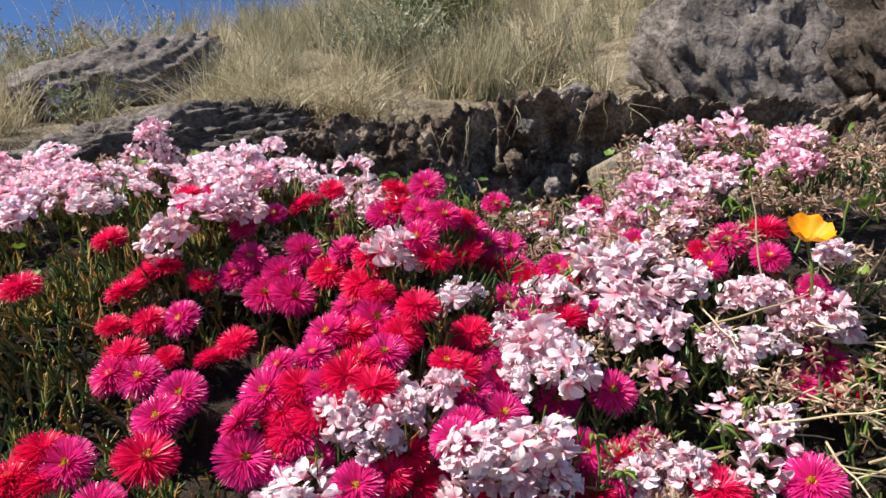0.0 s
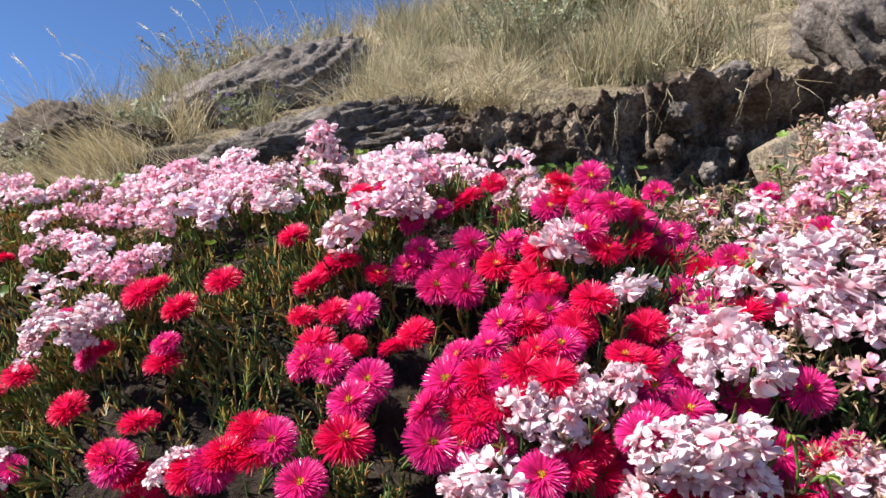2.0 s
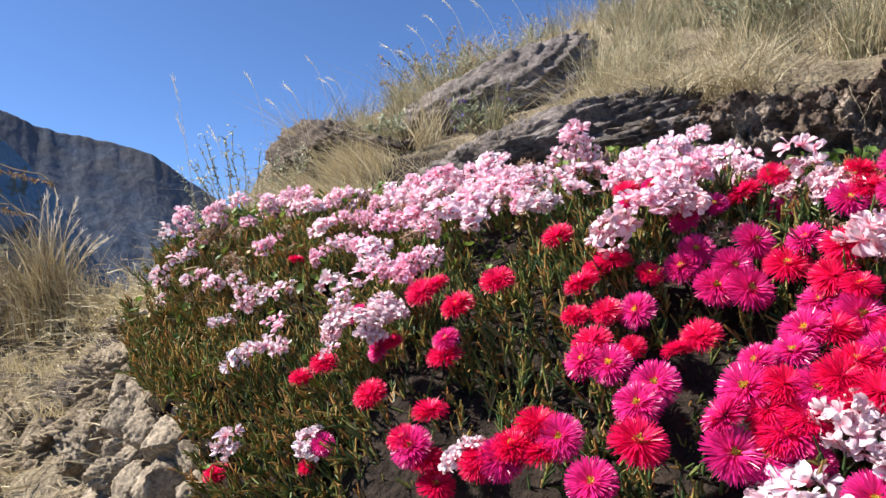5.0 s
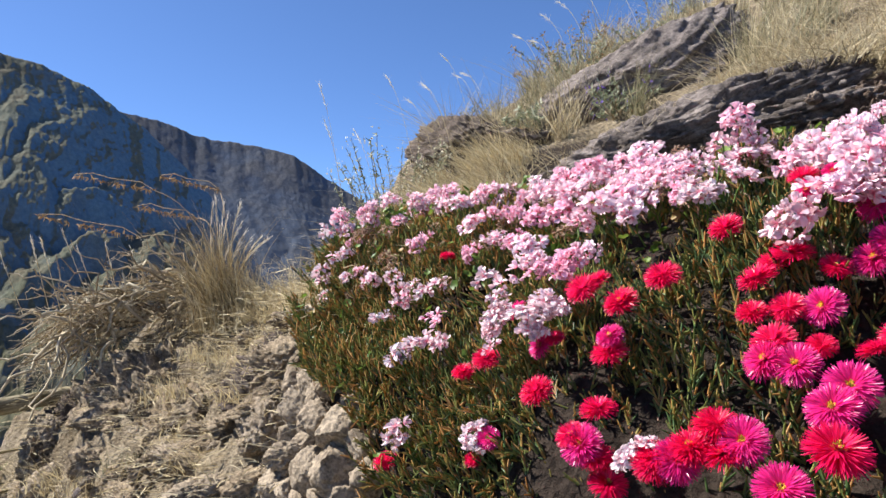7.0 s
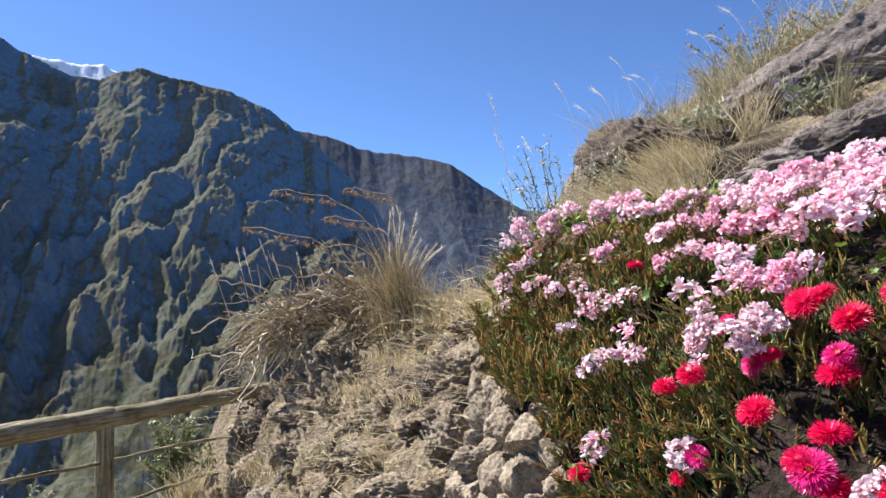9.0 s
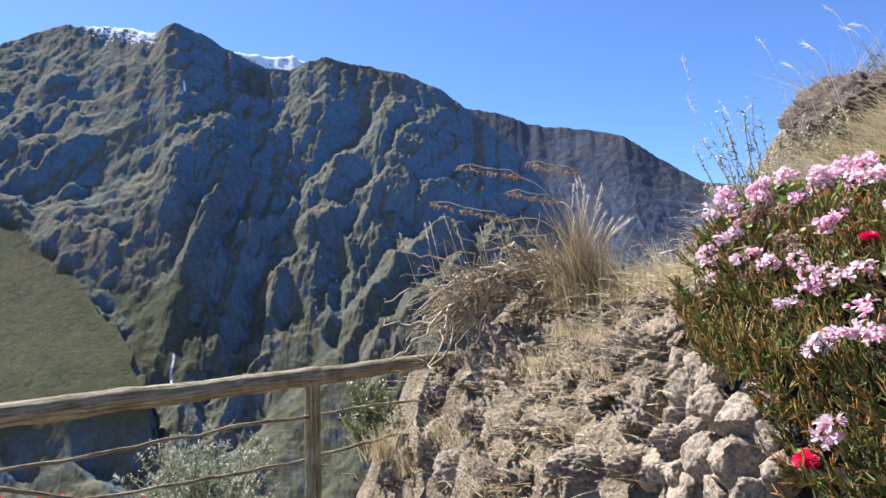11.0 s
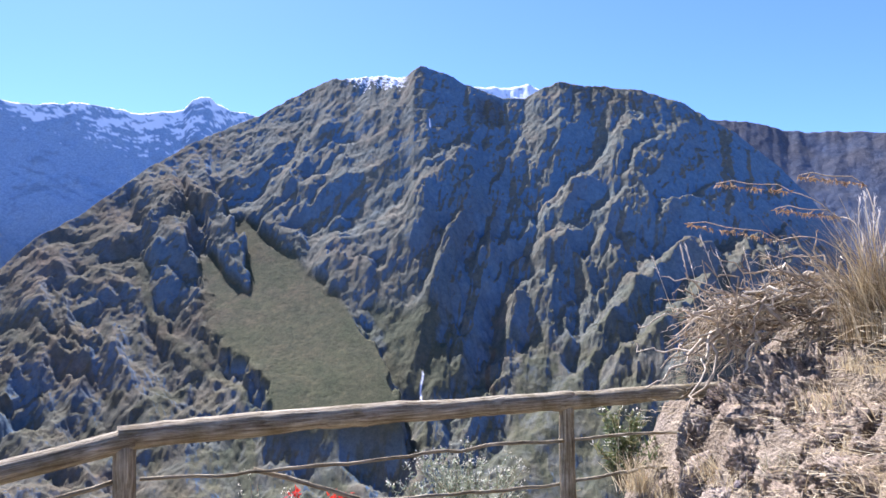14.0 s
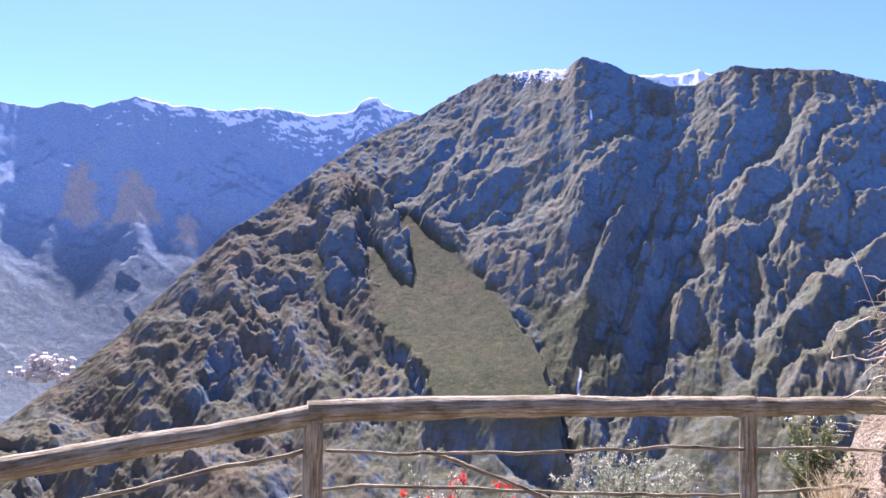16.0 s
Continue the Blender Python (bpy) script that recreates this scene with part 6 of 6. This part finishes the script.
shrub("shrub", (-3.42, -0.85, 0.16), (0.22, 0.62, 0.42), "scarlet-flowered low plant below the railing", BROOM, 1000, 0.03, 48, (SCARLET, 800, 0.024), 0.45)
shrub("shrub", (-3.80, 0.62, 0.55), (0.22, 0.22, 0.42), "leafy green plant with white flowers beside the rail's end", BROOM, 1500, 0.035, 36, (WHITE_BITS, 110, 0.018), 0.5)
shrub("shrub", at_ground(-2.30, 2.52, 0.07), (0.24, 0.16, 0.16), "bare dark twiggy plant on the dark rock", BROOM, 90, 0.02, 22, None, 0.2)
shrub("shrub", at_ground(-1.98, 3.05, -0.06), (0.44, 0.40, 0.36), "grey-green leafy weed on the brow with brown seed heads", SAGE, 3000, 0.020, 100, (SPIKE, 900, 0.014), 0.35)
shrub("shrub", at_ground(-1.66, 3.35, -0.06), (0.44, 0.40, 0.30), "grey-green weed among the straw on the brow", SAGE, 1100, 0.022, 50, (SPIKE, 300, 0.014), 0.3)


def cloud(az, el, wide, tall, seed):
    """A wisp of cloud very far off."""
    p = heading(az, el) * 9000
    ob = new("backdrop_cloud", rock_mesh("backdrop_cloud", (wide, wide * 0.5, tall), seed, CLOUD, 4, 0, 0.5))
    ob.matrix_world = pose(*p, 0, 0, az)
    tagged(ob, "small white wisp of cloud in the clear sky", "cloud", kind="structure")


CLOUD = grainy("white_cloud", [(0.3, (0.82, 0.82, 0.82)), (0.7, (0.9, 0.9, 0.9))], 0.01, 0.05, 0.1, 1.0)
cloud(139.5, 16.5, 120, 26, 700)
cloud(47.9, 17.0, 90, 16, 702)


# ---- the flower bed ----
def bed_points(n, keep):
    x, y = rng.uniform(-1.95, 1.25, n), rng.uniform(0.52, 1.62, n)
    left = bed_left(y)
    yo = np.interp(x, [-1.5, -1.1, -0.3], [0.12, 0.09, 0.0])
    ok = (x > left) & (y < np.interp(x, [-0.45, -0.25, 0.3, 0.5], [1.62, 1.42, 1.40, 1.5])) & (y - yo > 0.56) & keep(x, y, rng.random(n))
    x, y = x[ok], y[ok]
    e = 0.01
    nx, ny = bed_top(x + e, y) - bed_top(x - e, y), bed_top(x, y + e) - bed_top(x, y - e)
    nrm = unit(np.stack([-nx / (2 * e), -ny / (2 * e), np.ones_like(x)], -1))
    return np.stack([x, y, bed_top(x, y)], -1), nrm


def hollow(x, y):
    """How far the mat sinks between its cushions."""
    return (0.085 + 0.06 * step01(x, -0.95, -0.6)) * np.clip(fbm(x * 4.2, y * 4.2, 201, 3) * 1.6, -1, 0.12) - 0.16 * np.exp(-(((x + 0.56) / 0.20) ** 2) - ((y - 0.80) / 0.12) ** 2)


def build_mat(parent, origin):
    p, n = bed_points(22000, lambda x, y, r: r < np.interp(x, [-1.9, 0.0, 0.3, 0.5, 1.2], [1.0, 0.85, 0.5, 0.25, 0.2]) * (0.12 + 0.88 * step01(fbm(x * 5.5, y * 5.5, 207, 3), -0.32, -0.02)) * (1 - 0.85 * np.exp(-(((x + 0.56) / 0.17) ** 2) - ((y - 0.81) / 0.12) ** 2)))
    k = len(p)
    p[:, 2] += hollow(p[:, 0], p[:, 1]) - 0.03
    way = unit(0.9 * n + np.array([0, 0, 0.6]) + 0.4 * rng.normal(size=(k, 3)))
    tall = rng.uniform(0.035, 0.085, k)
    # stems
    t = np.linspace(0, 1, 4)
    stem = p[:, None] - way[:, None] * 0.03 + (way * tall[:, None])[:, None] * t[None, :, None]
    half = k // 3
    v, f = tubes(stem[:half], np.tile(np.linspace(0.0016, 0.001, 4), (half, 1)), 3)
    tagged(part("undergrowth", mesh_of("undergrowth", local(v, origin), f, DRY_PEL), parent, "reddish brown stems"), kind="stuff")
    per = 11
    w = np.tile(np.linspace(0.25, 1.0, per), k)
    j = np.repeat(np.arange(k), per)
    base = stem[j, 0] + (stem[j, -1] - stem[j, 0]) * w[:, None]
    out = unit(way[j] * 1.0 + rng.normal(size=(k * per, 3)) * 0.42)
    size = rng.uniform(0.010, 0.021, k * per)
    tl = np.array([0, 1.0])
    leaf = base[:, None] + (out * size[:, None])[:, None] * tl[None, :, None] + (way[j] * size[:, None] * 0.3)[:, None] * (tl ** 2)[None, :, None]
    rad = np.array([0.0022, 0.0011])[None] * rng.uniform(0.75, 1.2, k * per)[:, None]
    rust = rng.random(len(leaf)) < np.interp(base[:, 0], [-1.4, -0.95, -0.5, 0.1], [0.88, 0.80, 0.55, 0.2])
    for pick, mat, label in ((~rust, FINGER, "dense mat of green finger-shaped leaves"), (rust, RUSTY, "rusty and yellow-green finger-shaped leaves")):
        v, f = tubes(leaf[pick], rad[pick], 3)
        tagged(part("leaf_mat", mesh_of("leaf_mat", local(v, origin), f, mat), parent, label), kind="stuff")


def disc_leaf():
    """A scalloped round leaf, slightly cupped."""
    a = np.linspace(0, 2 * np.pi, 15)[:-1]
    r = 1 + 0.16 * np.cos(a * 5) - 0.35 * np.exp(-((a - np.pi) ** 2) * 6)
    rim = np.stack([np.cos(a) * r, np.sin(a) * r, 0.28 + 0.1 * np.sin(a * 7)], -1)
    mid = np.stack([np.cos(a) * r * 0.55, np.sin(a) * r * 0.55, 0.08 + 0 * a], -1)
    v = np.concatenate([[[0, 0, 0]], mid, rim])
    i = np.arange(14)
    j = (i + 1) % 14
    f = np.concatenate([np.stack([0 * i, 1 + i, 1 + j], 1), np.stack([1 + i, 15 + i, 15 + j], 1), np.stack([1 + i, 15 + j, 1 + j], 1)])
    return v, f


def build_geranium_leaves(parent, origin):
    def keep(x, y, r):
        back = step01(y, 1.02, 1.3)
        right = 0.16 * step01(x, 0.0, 0.4)
        back = back * (1 - 0.85 * step01(x, 0.12, 0.35))
        left = step01(-x, 0.6, 1.1) * 0.35
        return r < np.maximum(np.maximum(back, right), left)

    p, n = bed_points(4600, keep)
    k = len(p)
    p[:, 2] += hollow(p[:, 0], p[:, 1]) + rng.uniform(-0.04, 0.05, k)
    turn = facing(n + rng.normal(size=(k, 3)) * 0.8, rng.uniform(0, 6.3, k), rng.uniform(0.006, 0.013, k))
    tagged(part("foliage", mesh_of("foliage", *(lambda v, f: (local(v, origin), f))(*scattered(*disc_leaf(), turn, p)), PEL_LEAF), parent, "bright green scalloped leaves"), kind="stuff")
    # spent brown blossoms among them
    def dry(x, y, r):
        return r < np.maximum(step01(x, 0.05, 0.3) * 1.0, 0.35 * step01(y, 1.1, 1.3))

    p, n = bed_points(6500, dry)
    k = len(p)
    p[:, 2] += rng.uniform(-0.03, 0.045, k)
    v, f, _ = blades(np.repeat(p, 3, 0), rng.normal(size=(k * 3, 3)) + np.array([0, -0.3, 0.3]), rng.uniform(0.008, 0.02, k * 3), rng.uniform(0.002, 0.006, k * 3), rng.normal(size=(k * 3, 3)) * 0.006, 3)
    tagged(part("withered_bloom", mesh_of("withered_bloom", local(v, origin), f, DRY_PEL), parent, "withered pale brown blossoms"), kind="stuff")


def ray_petals(seed):
    """The many thin petals of one ice plant flower, flat side up, in three rings."""
    r = np.random.default_rng(seed)
    vs, fs, al, n = [], [], [], 0
    for ring, (count, rise, size) in enumerate(((150, 0.0, 0.029), (140, 0.24, 0.0285), (110, 0.54, 0.026), (64, 0.88, 0.021))):
        a = np.arange(count) * 2 * np.pi / count + r.normal(size=count) * 0.05
        for ang in a:
            s, up = size * r.uniform(0.95, 1.03), rise + r.normal() * 0.08
            way = np.array([math.cos(ang) * math.cos(up), math.sin(ang) * math.cos(up), math.sin(up)])
            side = np.array([-math.sin(ang), math.cos(ang), 0.35 * r.normal()]) * 0.00068
            t = np.array([0.08, 0.4, 0.75, 1.0])
            mid = way[None] * s * t[:, None] + np.array([0, 0, -0.25 * s]) * (t ** 2)[:, None] * r.uniform(-0.2, 1.0)
            wid = np.array([0.7, 1.0, 1.0, 0.35])[:, None]
            v = np.concatenate([mid - side * wid, mid + side * wid])
            q = np.array([[i, i + 4, i + 5, i + 1] for i in range(3)])
            vs.append(v)
            fs.append(q + n)
            al.append(np.tile(t, 2))
            n += 8
    return np.concatenate(vs), np.concatenate(fs), np.concatenate(al)


def stamens(seed, size):
    r = np.random.default_rng(seed)
    k = 40
    way = unit(np.stack([r.normal(size=k) * 0.5, r.normal(size=k) * 0.5, np.ones(k)], -1))
    base = np.stack([r.normal(size=k) * size * 0.35, r.normal(size=k) * size * 0.35, np.zeros(k)], -1)
    t = np.linspace(0, 1, 3)
    path = base[:, None] + (way * 0.006)[:, None] * t[None, :, None]
    return tubes(path, np.tile([0.0004, 0.0006, 0.0009], (k, 1)), 3)


ICE = {}
for hue, mat in (("magenta", MAGENTA), ("crimson", CRIMSON)):
    for i in range(3):
        v, f, al = ray_petals(300 + i)
        ICE[hue, i] = mesh_of("flower", v, f, mat, False, {"along": al})
for i in range(3):
    ICE["centre", i] = mesh_of("centre", *stamens(320 + i, 0.0056), YOLK)


def ice_flower(parent, origin, x, y, z, hue, size):
    i = int(rng.integers(0, 3))
    ob = new("flower", ICE[hue, i])
    ob.parent = parent
    n = np.array([rng.normal() * 0.25, (-0.85 if hue == "magenta" else -0.5) + rng.normal() * 0.2, 0.65 if hue == "magenta" else 0.85])
    s = size * rng.uniform(0.96, 1.06)
    m = facing(n[None], np.array([rng.uniform(0, 6.3)]), np.array([s]))[0]
    ob.matrix_basis = Matrix.Translation(Vector((x, y, z)) - Vector(origin)) @ Matrix(m.tolist()).to_4x4()
    if hue == "magenta" or rng.random() < 0.25:
        c = new("centre", ICE["centre", i])
        c.parent = ob
        c.location = (0, 0, 0.0015)


def petal_shape(size, wide, cup, ruffle):
    """A spoon-shaped petal, narrow at its claw, broad and wavy at its rounded end."""
    t = np.array([0.0, 0.4, 0.75, 0.93, 1.0])
    w = np.array([0.14, 0.62, 1.0, 0.88, 0.5]) * wide
    s = np.array([-1, -0.5, 0, 0.5, 1.0])
    T, Sx = np.meshgrid(t, s, indexing="ij")
    v = np.stack([T * size - 0.05 * size * (1 - np.abs(Sx)) * (T > 0.95), Sx * w[:, None] * size * 0.5, cup * size * (np.abs(Sx) * 0.25 * w[:, None] - 0.5 * T ** 2) + ruffle * size * T * np.array([1, -0.6, 0.3, -0.8, 0.9])], -1)
    return v.reshape(-1, 3), grid_faces(5, 5), T.reshape(-1)


def truss_mesh(name, seed, mat, florets=15, radius=0.03, size=0.0165, slim=1.0):
    """A round head of geranium florets, each of five petals."""
    r = np.random.default_rng(seed)
    vs, fs, al, n = [], [], [], 0
    for i in range(florets):
        u = (i + 0.5) / florets
        th, ph = math.acos(1 - 1.35 * u), i * 2.39996
        d = np.array([math.sin(th) * math.cos(ph), math.sin(th) * math.sin(ph), math.cos(th)]) + r.normal(size=3) * 0.16
        m = facing(d[None], np.array([r.uniform(0, 6.3)]), np.array([r.uniform(0.82, 1.12)]))[0]
        at = unit(d) * radius * r.uniform(0.45, 1.2)
        for j in range(5):
            a = j * 2 * math.pi / 5 + r.normal() * 0.16
            pv, pf, pa = petal_shape(size * r.uniform(0.8, 1.15), slim * r.uniform(0.5, 0.85), r.uniform(-1.2, 1.8), r.uniform(-0.24, 0.24))
            lift = r.uniform(0.2, 1.5)
            tilt = np.array([[math.cos(lift), 0, -math.sin(lift)], [0, 1, 0], [math.sin(lift), 0, math.cos(lift)]])
            spin = np.array([[math.cos(a), -math.sin(a), 0], [math.sin(a), math.cos(a), 0], [0, 0, 1]])
            vs.append((pv @ tilt.T @ spin.T) @ m.T + at)
            fs.append(pf + n)
            al.append(pa)
            n += len(pv)
    return mesh_of(name, np.concatenate(vs), np.concatenate(fs), mat, True, {"along": np.concatenate(al)})


TRUSS = {}
for i in range(4):
    TRUSS["pink", i] = truss_mesh("flower_head", 400 + i, PINK, 15 + i, 0.026, 0.0168, 1.05)
    TRUSS["white", i] = truss_mesh("flower_head", 420 + i, BLUSH, 22 + i, 0.0245, 0.0162, 1.0)
    TRUSS["spent", i] = truss_mesh("flower_head", 460 + i, DRY_PEL, 14 + i, 0.021, 0.011, 0.45)
    TRUSS["few", i] = truss_mesh("flower_head", 440 + i, BLUSH if i > 1 else PINK, 4 + i, 0.015, 0.015, 0.95)
v, f = tubes(np.array([[[0, 0, 0], [0.004, 0, -0.03], [0.0, 0.006, -0.06], [0, 0, -0.10]]], float), np.array([[0.0016, 0.0014, 0.0014, 0.0016]]), 5)
STALK = mesh_of("stalk", v, f, PEL_LEAF)


def truss(parent, origin, x, y, z, kind, size=1.0):
    ob = new("flower_head", TRUSS[kind, int(rng.integers(0, 4))])
    ob.parent = parent
    n = np.array([rng.normal() * 0.3, -0.45 + rng.normal() * 0.3, 0.9])
    m = facing(n[None], np.array([rng.uniform(0, 6.3)]), np.array([size * rng.uniform(0.92, 1.1)]))[0] @ np.diag([rng.uniform(0.85, 1.25), rng.uniform(0.85, 1.2), rng.uniform(0.65, 0.95)])
    ob.matrix_basis = Matrix.Translation(Vector((x, y, z)) - Vector(origin)) @ Matrix(m.tolist()).to_4x4()
    part("stalk", STALK, ob)


O_ICE, O_PEL, O_PALE = (-0.3, 0.8, 1.1), (-0.9, 1.3, 1.4), (0.25, 0.85, 1.2)
ice = base_of("ice_plant", O_ICE, "mat of succulent ice plant with magenta and crimson daisy-like flowers", "ice plant")
build_mat(ice, O_ICE)
for hue, rows in (("magenta", MAGENTA_FLOWERS), ("crimson", CRIMSON_FLOWERS)):
    for x, y, z, size in rows:
        ice_flower(ice, O_ICE, x, y, z, hue, size)

pel = base_of("geranium", O_PEL, "pink ivy geranium spilling over the top of the bed", "geranium")
build_geranium_leaves(pel, O_PEL)
pale = base_of("geranium", O_PALE, "white and blush ivy geranium among the ice plant flowers", "geranium")
for rows, sort in ((PINK_HEADS, "pink"), (SMALL_HEADS, "few"), (WHITE_HEADS, "white")):
    for x, y, z, size in rows:
        plant, at = (pale, O_PALE) if sort == "white" or x > 0.02 else (pel, O_PEL)
        truss(plant, at, x, y, z, sort, size)


def over_bed(x, y, a, b):
    return float(bed_top(x, y)) + rng.uniform(a, b)


# heads half hidden behind those of the brow
for i in range(40):
    x, y = rng.uniform(-1.75, -0.25), rng.uniform(1.32, 1.55)
    if x > bed_left(y):
        truss(pel, O_PEL, x, y, over_bed(x, y, 0.0, 0.03), "pink", rng.uniform(0.7, 0.9))
# withered heads among the fresh ones
for i in range(90):
    x, y = rng.uniform(0.08, 0.62), rng.uniform(0.66, 1.3)
    truss(pale, O_PALE, x, y, over_bed(x, y, 0.03, 0.06), "spent", rng.uniform(0.8, 1.25))
for i in range(60):
    x, y = rng.uniform(-1.6, 0.0), rng.uniform(1.05, 1.5)
    if x > bed_left(y):
        truss(pel, O_PEL, x, y, over_bed(x, y, 0.0, 0.04), "spent", rng.uniform(0.7, 1.0))


def build_dry_stems():
    """Bleached stems lying over the bed's faded end, and a few green buds on long stalks."""
    k = 150
    x, y = rng.uniform(0.28, 0.62, k), rng.uniform(0.66, 1.0, k)
    base = np.stack([x, y, bed_top(x, y) + rng.uniform(0.0, 0.05, k)], -1)
    way = np.stack([rng.normal(0.5, 0.5, k), rng.normal(-0.2, 0.4, k), rng.normal(-0.1, 0.35, k)], -1)
    t = np.linspace(0, 1, 6)
    path = base[:, None] + (unit(way) * rng.uniform(0.05, 0.16, k)[:, None])[:, None] * t[None, :, None] + np.cumsum(rng.normal(size=(k, 6, 3)), 1) * 0.0025
    v, f = tubes(path, np.tile(np.linspace(0.0016, 0.0008, 6), (k, 1)), 4)
    tagged(part("dry_litter", mesh_of("dry_litter", local(v, O_PALE), f, STRAW), pale, "bleached dry stems lying over the bed"), kind="stuff")
    r = np.random.default_rng(91)
    for i in range(26):
        x, y = r.uniform(0.12, 0.52), r.uniform(0.72, 1.25)
        top = np.array([x, y, float(bed_top(x, y)) + r.uniform(0.05, 0.085)])
        n = 9
        way = unit(r.normal(size=(n, 3)) * np.array([0.8, 0.8, 0.4]) + np.array([0, 0, 0.35]))
        t = np.linspace(0, 1, 4)
        bud = top + (way * 0.016)[:, None] * t[None, :, None] + np.array([0, 0, -0.012]) * (t ** 2)[None, :, None]
        v, f = tubes(bud, np.tile([0.0007, 0.0012, 0.0022, 0.0006], (n, 1)), 5)
        head = part("bud_cluster", mesh_of("bud_cluster", local(v, O_PALE), f, PEL_LEAF), pale, "cluster of green drooping buds")
        tagged(head, kind="stuff")
        stem = np.stack([top, top + [0.004, 0.004, -0.03], top + [0.0, 0.01, -0.07]])
        v, f = tubes(stem[None], np.full((1, 3), 0.0014), 5)
        part("stalk", mesh_of("stalk", local(v, O_PALE), f, PEL_LEAF), head)


build_dry_stems()


def build_poppy():
    x, y = 0.424, 0.93
    o = (x, y, 1.530)
    ob = base_of("poppy", o, "single orange poppy with four silky petals", "poppy")
    for j in range(4):
        a = np.linspace(-0.85, 0.85, 9)
        t = np.linspace(0, 1, 7)
        T, A = np.meshgrid(t, a, indexing="ij")
        r = 0.027 * T ** 0.8
        ang = A + j * math.pi / 2
        w = 1 + (0.05 if j % 2 else -0.03)
        v = np.stack([np.cos(ang) * r * w, np.sin(ang) * r * w, 0.018 * T ** 1.5 + 0.003 * np.sin(A * 9 + j) * T ** 2 + 0.001 * j], -1).reshape(-1, 3)
        v = np.stack([v[:, 0], 0.77 * v[:, 1] - 0.64 * v[:, 2], 0.64 * v[:, 1] + 0.77 * v[:, 2] + 0.034], -1)
        part("petal", mesh_of("petal", v, grid_faces(7, 9), ORANGE), ob)
    v, f = tubes(np.array([[[0, 0, 0.032], [0.003, 0, 0.0], [0.0, 0, -0.05], [0.01, 0, -0.12]]], float), np.full((1, 4), 0.0018), 6)
    part("stem", mesh_of("stem", v, f, PEL_LEAF), ob)
    part("stamens", mesh_of("stamens", *(lambda v, f: (v + np.array([0, 0, 0.032]), f))(*stamens(500, 0.005)), YOLK), ob)


build_poppy()
